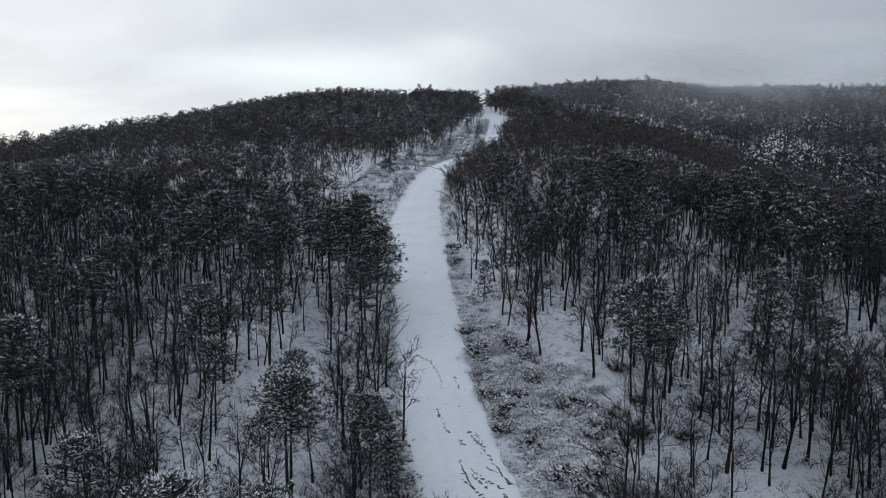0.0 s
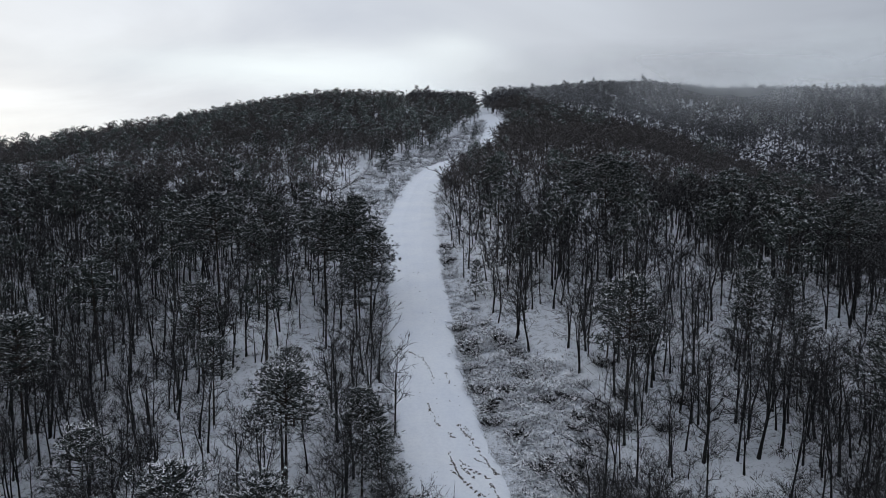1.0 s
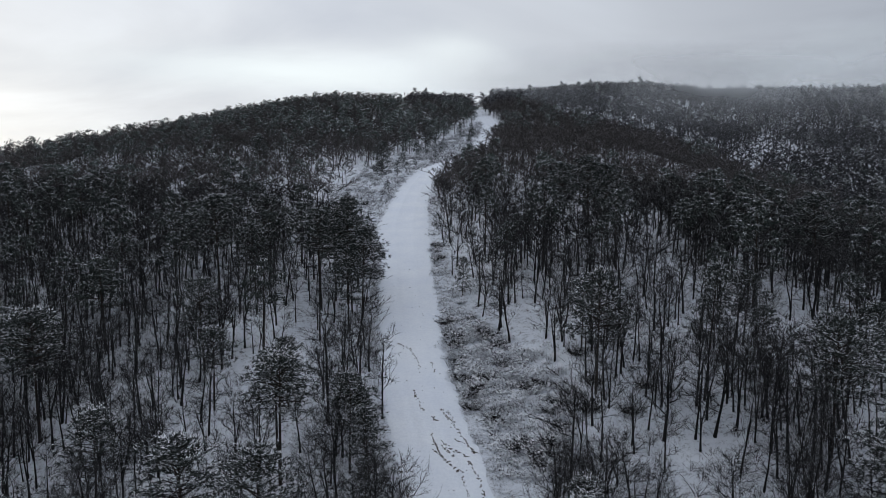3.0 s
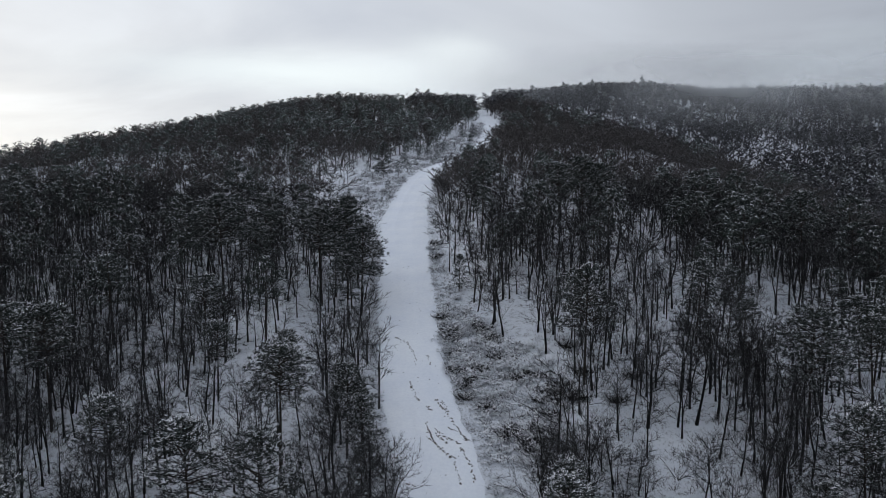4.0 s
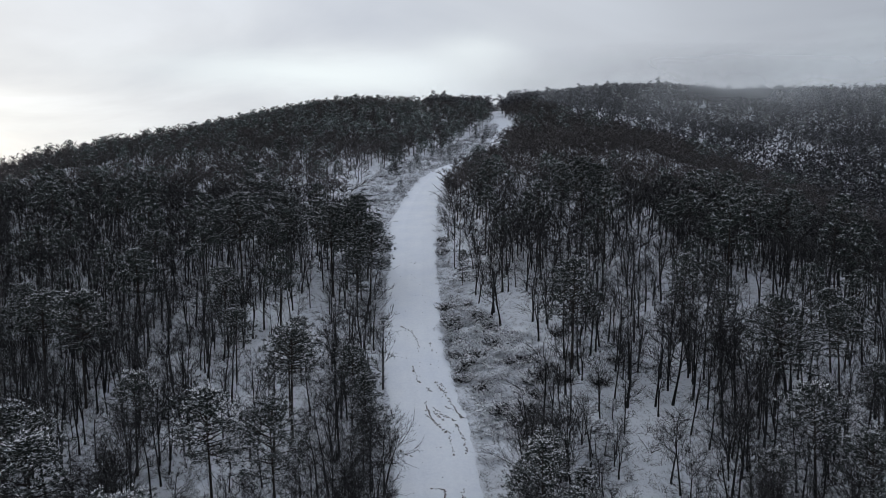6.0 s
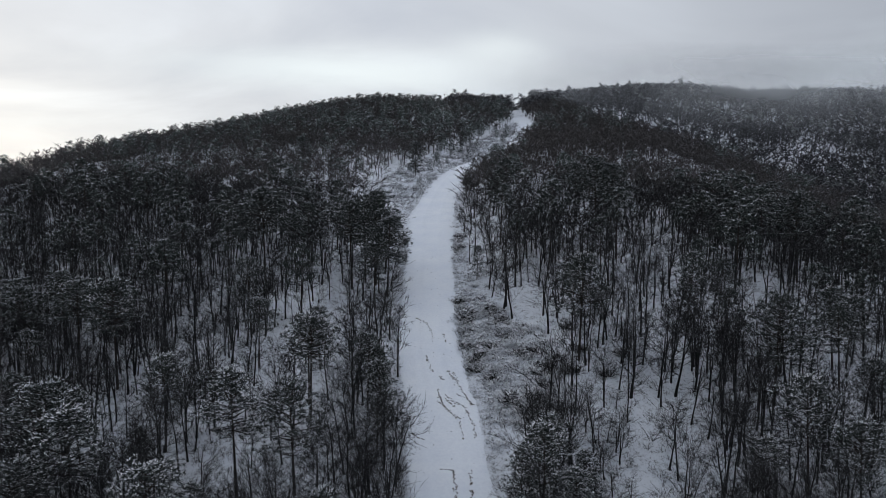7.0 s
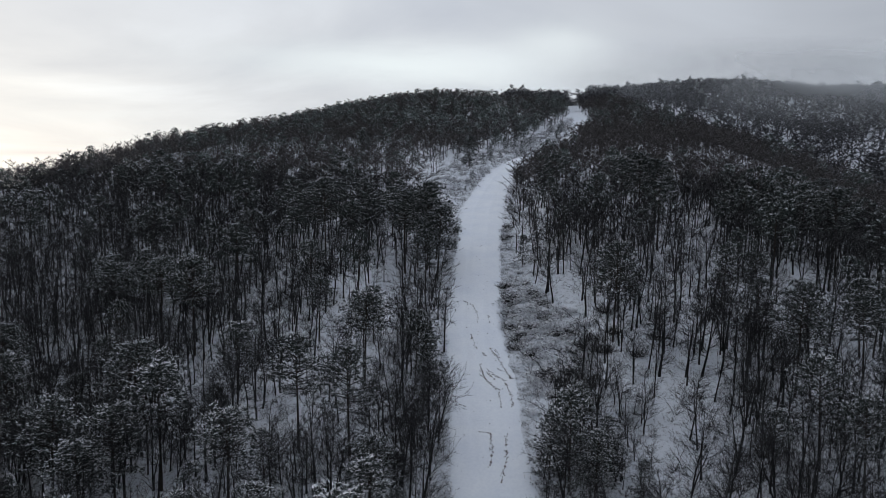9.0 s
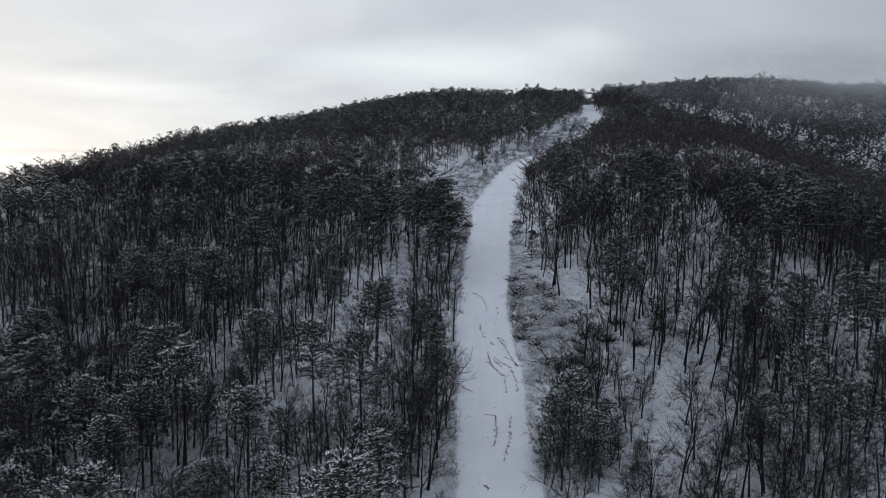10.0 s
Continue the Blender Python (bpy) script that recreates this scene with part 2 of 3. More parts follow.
# ---- the lie of the land ----
# rows of distance up the valley and a value there
def table(nodes, sig=6.0, lo=-400, hi=3000):
    n = np.array(nodes, float)
    g = np.arange(lo, hi, 1.0)
    k = np.arange(-4 * int(sig), 4 * int(sig) + 1)
    w = np.exp(-.5 * (k / sig) ** 2)
    v = np.convolve(np.pad(np.interp(g, n[:, 0], n[:, 1]), len(k) // 2, mode="edge"), w / w.sum(), "valid")
    return lambda y: np.interp(y, g, v)
ROADZ = table([(-400,-60),(-60,-14),(0,-8.5),(30,-2.9),(42,-.1),(58,3.2),(72,6.7),(88,11.0),(107,15.7),(143,22.5),(165,27.4),(185,31.6),(230,36.8),(291,48.5),(329,57.8),(398,68.5),(450,76),(490,86),(576,94),(642,106),(760,109),(1000,60),(1500,-40),(3000,-120)])
ROADX = table([(-60,12),(25,4.6),(30,3.9),(36,1.9),(46,-.6),(52.6,-1.5),(58,-3.3),(67.5,-5.7),(79.5,-7.7),(96,-10.4),(108,-12),(125,-14.8),(148,-16.3),(166,-16.3),(180,-14.8),(200,-11),(230,-4),(276,-.4),(316,.5),(345,-3),(420,-10)],4)
ROADW = table([(0,3.9),(58,3.8),(96,3.8),(112,4.2),(125,4.7),(148,4.0),(180,3.3),(215,2.4),(235,2.4),(276,3.1),(316,3.2)],5)
LSLOPE = table([(0,-.16),(43,-.13),(75,-.07),(100,-.015),(125,.028),(150,.012),(190,.02),(240,.075),(290,.08),(343,.11),(420,.05)],10)
LCREST = table([(0,150),(100,125),(190,120),(290,95),(343,80),(420,60)],12)
RBANK = table([(30,0),(43,.3),(55,2.8),(80,3),(107,2),(160,3),(222,2.5),(300,2),(420,2)],8)
RCREST = table([(30,60),(107,48),(142,40),(160,42),(222,55),(300,50),(420,60),(520,150)],10)
RDROP = table([(0,20),(150,45),(300,48),(400,46),(450,38),(480,26),(540,10),(600,6)],15)
def sstep(x,a,b):
    u=np.clip((x-a)/(b-a),0,1); return u*u*(3-2*u)
def softp(x,k): return k*np.logaddexp(0,x/k)
CREST = np.array([(15, 345), (32, 294), (49, 250), (60, 216), (73, 204), (82, 187), (89, 171), (110, 140), (160, 95), (400, 0)], float)
def beyond(x, y):
    """Metres past the right-hand shoulder; a hollow lies behind it."""
    return np.where(x > 15, y - np.interp(x, CREST[:, 0], CREST[:, 1]), -50)
def height(x,y):
    d=x-ROADX(y); s=np.maximum(-d,0); r=np.maximum(d,0)
    w=ROADW(y)
    z=ROADZ(y)+0*x
    sl=np.maximum(s-w,0)
    z=z+LSLOPE(y)*np.minimum(softp(sl-8,5),160)*1.0+.4*sstep(sl,0,6) -.32*np.minimum(softp(sl-LCREST(y),10),300)
    rr=np.maximum(r-w,0)
    D=RDROP(y); f=.3*softp(rr-RCREST(y),8)
    z=z+RBANK(y)*sstep(rr,0,14)-D*(1-np.exp(-f/np.maximum(D,1)))
    z=z-.22*softp(60-x,20)*sstep(y,430,560)-.3*np.maximum(-150-x,0)*sstep(y,0,400)
    z=z-17*sstep(beyond(x,y),6,62)*(1-sstep(y,325,415))
    return z


# ---- ground and road ----
def steps(*runs):
    return np.unique(np.round(np.concatenate([np.arange(a, b, s) for a, b, s in runs]), 3))


def grid_mesh(name, X, Y, Z, mat):
    ny, nx = X.shape
    i = np.arange(ny * nx).reshape(ny, nx)
    F = np.stack([i[:-1, :-1], i[:-1, 1:], i[1:, 1:], i[1:, :-1]], -1).reshape(-1, 4)
    return mesh_of(name, np.stack([X, Y, Z], -1).reshape(-1, 3), F, [mat], smooth=True)


gx = steps((-3200, -300, 145), (-300, -80, 5), (-80, 70, 1.1), (70, 360, 5), (360, 3300, 147))
gy = steps((-1500, 0, 100), (0, 20, 4), (20, 125, 1.1), (125, 360, 2.2), (360, 800, 8), (800, 3300, 125))
GX, GY = np.meshgrid(gx, gy)
ground = tagged(new("ground", grid_mesh("ground", GX, GY, ground_z(GX, GY), M_FLOOR)), "snow-dusted forest floor with leaf litter showing through", "ground", kind="structure")

ry = np.arange(-140, 352, 0.7)
ru = np.linspace(-1, 1, 31)
RY, RU = np.meshgrid(ry, ru, indexing="ij")
edge = 0.35 * vnoise(RY, RU * 0 + 5, 2.3, 11) * np.abs(RU) ** 3 * np.sign(RU)
RX = ROADX(RY) + RU * (ROADW(RY) + 0.7) + edge
crown = 0.10 * (1 - np.abs(RU) ** 8) - 0.14 * np.abs(RU) ** 10
ruts = -0.05 * (np.exp(-((np.abs(RU) - 0.32) / 0.06) ** 2)) * (0.6 + 0.4 * vnoise(RY, RY * 0, 4, 12))
RZ = ground_z(RX, RY) + crown + ruts + 0.025 * vnoise(RX, RY, 1.1, 13) + 0.012 * vnoise(RX, RY, 0.5, 14)
road = tagged(new("road", grid_mesh("road", RX, RY, RZ, M_ROAD)), "snow-covered forest track climbing between the trees", "road", kind="structure")


# ---- trees ----
def unit(v):
    v = np.asarray(v, float)
    return v / (np.linalg.norm(v) + 1e-9)


def sprout(rng, P, D, L, n, lo, spread, short, rise=0.15):
    """n side shoots from each blade, from lo of its length outwards."""
    P, D, L = np.repeat(P, n, 0), np.repeat(D, n, 0), np.repeat(L, n)
    u = lo + (1 - lo) * rng.uniform(0, 1, len(P)) ** 0.8
    return P + D * (L * u * 0.96)[:, None], units(D + rng.normal(0, spread, P.shape) + (0, 0, rise)), L * rng.uniform(*short, len(P))


def bare_tree(rng, h, level):
    """A leafless oak: (trunk shape, crown shape). level 0 is the finest."""
    trunk, crown = Shape(), Shape()
    nseg = (9, 7, 4, 2, 2, 1)[level]
    sides = (6, 5, 3, 3, 3, 3)[level]
    n1 = (13, 11, 9, 8, 6, 5)[level]
    shoots = ((6, 5, 2), (5, 4), (5, 4), (5, 3), (4, 3), (4, 1))[level]
    blades = ((0.024, 0.015, 0.012), (0.027, 0.022), (0.046, 0.040), (0.075, 0.065), (0.13, 0.115), (0.23, 0.22))[level]
    stems = 2 if level < 2 and rng.uniform() < 0.45 else 1
    fork = rng.uniform(0.02, 0.4)
    base = None
    for st in range(stems):
        hh = h * (1 if st == 0 else rng.uniform(0.75, 0.98))
        r0 = h * rng.uniform(0.0085, 0.0125) * (1.32, 1.3, 1.2, 1.0, 0.9, 1.2)[level] * (1 if st == 0 else 0.8)
        lean = rng.normal(0, 0.05, 2) + (0 if st == 0 else rng.choice((-1, 1), 2) * rng.uniform(0.05, 0.16))
        bend = rng.normal(0, 0.17 if level < 2 else 0.12, (nseg + 1, 2)).cumsum(0) * h / nseg * 0.55
        ts = np.linspace(0, 1, nseg + 1)
        pts = np.stack([lean[0] * hh * ts + bend[:, 0] * ts, lean[1] * hh * ts + bend[:, 1] * ts, hh * ts], -1)
        pts[0, 2] = -0.35
        rad = r0 * (1 - 0.86 * ts)
        rad[0] *= 1.35
        if st == 0:
            base = [np.interp(fork, ts, pts[:, k]) for k in range(3)]
        else:
            pts = pts * (1, 1, 1 - fork) + base
        trunk.tube(pts, rad, sides)
        nb = n1 if st == 0 else n1 * 2 // 3
        start = rng.uniform(0.2, 0.48) if st == 0 else 0.2
        t = start + (1 - start) * (np.arange(nb) + rng.uniform(0, 1, nb)) / nb * 0.97
        q = rng.uniform(0, 2 * math.pi, nb)
        D = units(np.stack([np.cos(q), np.sin(q), rng.uniform(0.25, 1.3, nb)], -1))
        L = h * rng.uniform(0.15, 0.38, nb) * (1.15 - 0.6 * (t - start) / (1 - start))
        P = np.stack([np.interp(t, ts, pts[:, k]) for k in range(3)], -1)
        R = np.interp(t, ts, rad) * 0.5
        PP, DD, LL = [], [], []
        if level < 3:
            for p0, d, ln, r1 in zip(P, D, L, R):
                # a limb bends upwards on its way out
                mid = p0 + d * ln * 0.5 + rng.normal(0, 0.07, 3) * ln
                d2 = unit(d + (0, 0, 0.35) + rng.normal(0, 0.3, 3))
                if level < 2:
                    (trunk if level == 0 else crown).tube([p0, mid, mid + d2 * ln * 0.5], [r1, r1 * 0.6, r1 * 0.15], 3)
                else:
                    crown.cone(p0, mid + d2 * ln * 0.5 - p0, ln, max(r1, 0.05), sides=1)
                PP += [p0, mid]
                DD += [d, d2]
                LL += [ln * 0.5, ln * 0.5]
            P, D, L = np.array(PP), np.array(DD), np.array(LL)
            first, grow = (shoots[0] + 1) // 2, 1.7
        else:
            crown.slivers(rng, P, D, L, np.maximum(R, blades[0] * 1.2))
            first, grow = shoots[0], 1.0
        for g, (n, w) in enumerate(zip((first, *shoots[1:]), blades)):
            short = (0.5 * grow, 0.85 * grow) if g == 0 else (0.4, 0.8)
            P, D, L = sprout(rng, P, D, L, n, 0.25 if g == 0 else 0.15, 0.55, short)
            crown.slivers(rng, P, D, L, w)
    return trunk, crown


def pine_tree(rng, h, level, low=0.42, spread=0.31):
    """A snow-dusted pine: (trunk, needles, snow) shapes."""
    trunk, crown, snow = Shape(), Shape(), Shape()
    nseg = (7, 5, 2, 1)[level]
    ts = np.linspace(0, 1, nseg + 1)
    lean = rng.normal(0, 0.02, 2)
    bend = rng.normal(0, 0.03, (nseg + 1, 2)).cumsum(0) * h / nseg * 0.4
    pts = np.stack([lean[0] * h * ts + bend[:, 0] * ts, lean[1] * h * ts + bend[:, 1] * ts, h * 0.97 * ts], -1)
    pts[0, 2] = -0.35
    r0 = h * rng.uniform(0.012, 0.016)
    trunk.tube(pts, r0 * (1.05 - 0.95 * ts), (7, 5, 3, 3)[level])
    if level:
        # rounded clumps of needles, seen too far off to tell the boughs
        k = level - 1
        nc = (24, 13, 9)[k]
        u = (np.arange(nc) + rng.uniform(0, 1, nc)) / nc
        q = np.arange(nc) * 2.4 + rng.normal(0, 0.4, nc)
        out = h * spread * ((0.72, 0.62, 0.62)[k] * np.sqrt(np.maximum(1 - u ** 1.6, 0)) * np.minimum(1, 0.7 + u)) * rng.uniform(0.5, 1.15, nc)
        C = np.stack([np.cos(q) * out, np.sin(q) * out, h * (low + (0.97 - low) * u)], -1) + pts[-1] * (1, 1, 0) * u[:, None]
        rc = h * spread * rng.uniform(0.3, 0.46, nc) * (1.05 - 0.45 * u) * (0.85, 1.2, 1.2)[k]
        n = (46, 24, 12)[k]
        if level == 1:
            trunk.slivers(rng, np.stack([0 * u, 0 * u, C[:, 2] - 0.3], -1), C - np.stack([0 * u, 0 * u, C[:, 2] - 0.3], -1), out, 0.05)
        C, rc = np.repeat(C, n, 0), np.repeat(rc, n)
        N = units(rng.normal(0, 1, C.shape) + (0, 0, 0.35))
        D = units(np.cross(N, rng.normal(0, 1, C.shape)) + N * (0.5, 0.25, 0.25)[k] - (0, 0, 0.1))
        at = C + N * (rc * rng.uniform(0.5, 1.0, len(C)))[:, None] * (1, 1, (0.5, 0.72, 0.72)[k])
        crown.slivers(rng, at - D * 0.15, D, (0.42, 0.6, 1.0)[k] * rng.uniform(0.7, 1.3, len(at)), (0.075, 0.19, 0.36)[k], face=N + rng.normal(0, 0.4, N.shape))
        keep = (N[:, 2] > 0.45) & (rng.uniform(0, 1, len(N)) < (0.3, 0.38, 0.35)[k])
        at, N = at[keep] + (0, 0, 0.1), N[keep]
        snow.slivers(rng, at, np.cross(N, rng.normal(0, 1, N.shape)), (0.26, 0.42, 0.7)[k], (0.05, 0.1, 0.2)[k], face=N)
        return trunk, crown, snow
    nb = round(60 * (0.55 + 0.8 * (1 - low)))
    tufts = 9
    blades = 8
    u = (np.arange(nb) + rng.uniform(0, 1, nb)) / nb
    t = low + (1 - low) * u
    prof = np.minimum(1.0, 0.62 + 1.8 * u) * np.sqrt(np.maximum(1 - u ** 1.5, 0)) + 0.07
    q = np.arange(nb) * 2.4 + rng.normal(0, 0.35, nb)
    ln = h * spread * prof * rng.uniform(0.6, 1.12, nb)
    D = units(np.stack([np.cos(q), np.sin(q), rng.uniform(-0.12, 0.25, nb) + 0.75 * u], -1))
    P = np.stack([np.interp(t, ts, pts[:, k]) for k in range(3)], -1)
    trunk.slivers(rng, P, D, ln * 0.92, 0.035 + 0.006 * ln)
    # flat fans of tufts along each bough, drooping a little at the end
    P, D, ln = np.repeat(P, tufts, 0), np.repeat(D, tufts, 0), np.repeat(ln, tufts)
    n = len(P)
    v = 0.28 + 0.72 * rng.uniform(0, 1, n) ** 0.75
    side = units(np.cross(D, (0, 0, 1)))
    C = P + D * (ln * v)[:, None] + side * (rng.normal(0, 0.24, n) * ln * (0.25 + 0.75 * v))[:, None]
    C[:, 2] += rng.normal(0, 0.05, n) * ln - 0.10 * ln * v * v
    T = units(D * 0.8 + side * rng.normal(0, 0.6, n)[:, None] + (0, 0, 0.2))
    size = 0.37 * rng.uniform(0.75, 1.25, n)
    B, S = np.repeat(C, blades, 0), np.repeat(size, blades)
    B = B - np.repeat(T, blades, 0) * (S * 0.3)[:, None] + rng.normal(0, 0.16, B.shape) * S[:, None]
    N = np.repeat(T, blades, 0) * 0.75 + rng.normal(0, 0.62, B.shape) * (1, 1, 0.75)
    crown.slivers(rng, B, N, S * rng.uniform(0.7, 1.15, len(S)), 0.038)
    top = np.repeat(pts[-1:] - (0, 0, 0.3), blades * 2, 0)
    crown.slivers(rng, top, rng.normal(0, 0.5, top.shape) + (0, 0, 1.0), 0.45, 0.036)
    # loose snow lodged on top of the tufts
    flakes = 4
    C, T, size = (np.repeat(a, flakes, 0) for a in (C, T, size))
    keep = rng.uniform(0, 1, len(C)) < 0.6
    C, T, size = C[keep], T[keep], size[keep]
    F = units(T * (1, 1, 0.4) + rng.normal(0, 0.45, C.shape) * (1, 1, 0.25))
    C = C + rng.normal(0, 0.3, C.shape) * size[:, None] * (1, 1, 0.2) + np.stack([0 * size, 0 * size, 0.30 * size], -1)
    snow.slivers(rng, C, F, size * rng.uniform(0.3, 0.75, len(C)), 0.042, flat=True)
    return trunk, crown, snow


def joined(*shapes):
    """One set of arrays, a material number for each shape."""
    V, F, M, n = [], [], [], 0
    for k, s in enumerate(shapes):
        v, f = s.arrays()
        if not len(f):
            continue
        V.append(v), F.append(f + n), M.append(np.full(len(f), k, np.int32))
        n += len(v)
    return np.concatenate(V), np.concatenate(F), np.concatenate(M)


def woods(name, templates, places, mats, label, category, rng, broad=1.0):
    """Many trees in one object. places: rows of x, y, scale."""
    V, F, M, n = [], [], [], 0
    z = ground_z(places[:, 0], places[:, 1])
    for (x, y, s), zz in zip(places, z):
        v, f, m = templates[rng.randint(len(templates))]
        q = rng.uniform(0, 2 * math.pi)
        sb = s * broad * rng.uniform(0.9, 1.15)
        c, sn = math.cos(q) * sb, math.sin(q) * sb
        w = np.empty_like(v)
        lx, ly = rng.normal(0, 0.03), rng.normal(0, 0.03)
        w[:, 2] = v[:, 2] * s + zz
        w[:, 0] = c * v[:, 0] - sn * v[:, 1] + x + lx * v[:, 2]
        w[:, 1] = sn * v[:, 0] + c * v[:, 1] + y + ly * v[:, 2]
        V.append(w), F.append(f + n), M.append(m)
        n += len(v)
    me = mesh_of(name, np.concatenate(V), np.concatenate(F), mats, np.concatenate(M))
    return tagged(new(name, me), label, category, kind="stuff")


def in_view(x, y, margin=6.0):
    """The wedge of country that the flight looks over."""
    left = 12.6 - (y + 30) * math.tan(radians(48)) - margin - 0.2 * np.maximum(y - 40, 0)
    right = 6 + (y + 10) * math.tan(radians(30)) + margin
    return (x > left) & (x < right)


def clearing(x, y):
    """Open brushy ground beside the road, with no trees."""
    d = x - ROADX(y)
    e = off_road(x, y)
    right = np.where(d > 0, e, 99)
    left = np.where(d < 0, e, 99)
    wob = 1.5 * vnoise(x, y, 6, 21)
    return (e < 0.5) | (right + wob < CLEAR_R(y)) | (left + wob < CLEAR_L(y))


CLEAR_R = table([(30, 1.0), (44, 2.0), (52, 8.5), (58, 12.5), (66, 12.5), (74, 7), (84, 4), (110, 3.5), (150, 2.5), (160, 4), (170, 11), (182, 13), (195, 12), (205, 10), (220, 8), (235, 5), (260, 4), (300, 3), (340, 1)], 3)
CLEAR_L = table([(30, 0.5), (88, 0.5), (100, 4), (112, 7), (125, 8), (150, 12), (172, 15), (185, 14), (215, 17), (250, 16), (290, 9), (320, 3), (340, 1)], 4)


GAPS = [(226, 523, 16), (234, 540, 12), (-30.8, 48.4, 3.2), (-33.3, 39.4, 3), (20.3, 48.2, 2.2), (19.0, 36.6, 2.2), (11.7, 47.6, 2.5), (41.6, 69.7, 3.5), (-10.9, 33.9, 2.5), (43.8, 59.3, 3), (-19.1, 71.7, 3), (-24.1, 63.8, 3), (-37.5, 66.4, 3.5), (29.4, 93.9, 4), (15.7, 74.7, 3), (8.0, 77.3, 3.5), (-49.2, 107.1, 3), (-28.3, 55.7, 3), (22.9, 62.4, 1.8), (-35.3, 147.3, 6), (-22.6, 56.8, 2.5)]


def scatter(rng, x0, x1, y0, y1, spacing, keep=None):
    """Places at least about spacing apart, on a jittered lattice."""
    xs, ys = np.meshgrid(np.arange(x0, x1, spacing), np.arange(y0, y1, spacing))
    xs = xs + rng.uniform(-0.48, 0.48, xs.shape) * spacing
    ys = ys + rng.uniform(-0.48, 0.48, ys.shape) * spacing
    x, y = xs.ravel(), ys.ravel()
    ok = in_view(x, y) & ~clearing(x, y)
    for a, b, r in GAPS:
        ok &= np.hypot(x - a, (y - b) * 0.8) > r
    if keep is not None:
        ok &= keep(x, y)
    return np.stack([x[ok], y[ok]], -1)


rng = np.random.RandomState(7)

# pines that stand out singly: x, y, height
NEAR_PINES = [
    (-29.7, 44.8, 10.2), (-18.1, 36.6, 12.5), (-12.3, 35.8, 11.7), (-15.4, 48.9, 11.5), (9.3, 34.6, 9.6), (7.4, 36.2, 6.9), (11.6, 33.4, 7.0),
    (12.6, 36.6, 6.4), (15.8, 34.4, 4.1), (-20.1, 26.3, 9.2), (31.8, 41, 10.9), (26.7, 36.8, 7.5), (33.9, 35.9, 9.5), (-51.9, 35, 9.5),
    (-39.8, 27.4, 10.2), (-16.8, 52.6, 8.6), (-9.6, 50.6, 8.4), (40.8, 57.9, 13), (-7.2, 47.5, 8), (-8.4, 52, 7.6), (-6.9, 44, 6),
]
UPPER_PINES = [
    (-1.4, 88.9, 5.7), (-19.4, 87.6, 12.5), (-16.3, 84, 12), (-31.7, 97.2, 12), (-35.8, 86.2, 12.5), (-30.9, 87.2, 9.2), (-50.5, 86.2, 9.2),
    (-60.2, 173.9, 11), (-26.4, 170.5, 10.1), (-22.2, 247.1, 10), (15.2, 116, 9.4), (18.3, 103.9, 12.2), (20.8, 102.6, 11.5), (63, 150.8, 10.1),
    (31.3, 71.4, 11.5), (46.2, 87, 13), (-17.4, 86.5, 12), (-14.6, 82.4, 10.5), (-20.8, 84.6, 12), (-15.6, 78.6, 9),
]
KEY_PINES = NEAR_PINES + UPPER_PINES
key_xy = np.array([(a, b) for a, b, _ in KEY_PINES])


def near_key(p, r):
    return np.min(np.hypot(p[:, None, 0] - key_xy[None, :, 0], p[:, None, 1] - key_xy[None, :, 1]), 1) < r


def thing_template(name, parts, label, category, group):
    base = new(name)
    base.empty_display_size = 0.3
    for pn, me, pl in parts:
        ob = part(pn, me, base, pl)
        if pn in ("snow_cover", "tangle"):
            ob["kind"] = "stuff"
    return tagged(base, label, category, group)


def stand(x, y, s, turn, tilt=(0, 0)):
    z = float(ground_z(np.array([x]), np.array([y]))[0])
    return Matrix.LocRotScale((x, y, z), Euler((tilt[0], tilt[1], turn)), (s, s, s))


def shape_mesh(name, s, mat):
    v, f = s.arrays()
    return mesh_of(name, v, f, [mat])


# single pines
pine_kinds = []
for i in range(7):
    t, c, s = pine_tree(np.random.RandomState(100 + i), 10.0, 0, low=(0.5, 0.55, 0.44, 0.6, 0.4, 0.48, 0.12)[i], spread=(0.34, 0.32, 0.36, 0.38, 0.35, 0.33, 0.33)[i])
    pine_kinds.append([shape_mesh("pine_trunk", t, M_PBARK), shape_mesh("pine_crown", c, M_NEEDLE), shape_mesh("pine_snow", s, M_SNOW)])
pine_things = []
for i, k in enumerate(pine_kinds):
    pine_things.append(thing_template("pine_tree", [("trunk", k[0], "rough brown bark"), ("crown", k[1], "dark green needles"), ("snow_cover", k[2], "white snow caught on the needles")],
                                      "bushy dark pine branched to the ground, frosted with snow" if i == 6 else "dark green pine dusted with snow, standing in bare woodland", "pine tree", "pines along the slope"))
used = set()


def plant(kinds, used, k, m):
    """Stand a tree of kind k: the first of each kind is the one that was built."""
    if k in used:
        return copy_thing(kinds[k], m)
    used.add(k)
    kinds[k].matrix_basis = m
    return kinds[k]


for i, (x, y, h) in enumerate(KEY_PINES):
    k = 6 if h < 6.5 or (5 < x < 17 and y < 38) or -9 < x < -6 or y > 160 else i % 6
    plant(pine_things, used, k, stand(x, y, h / 10.0, rng.uniform(0, 6.28), rng.normal(0, 0.03, 2)))

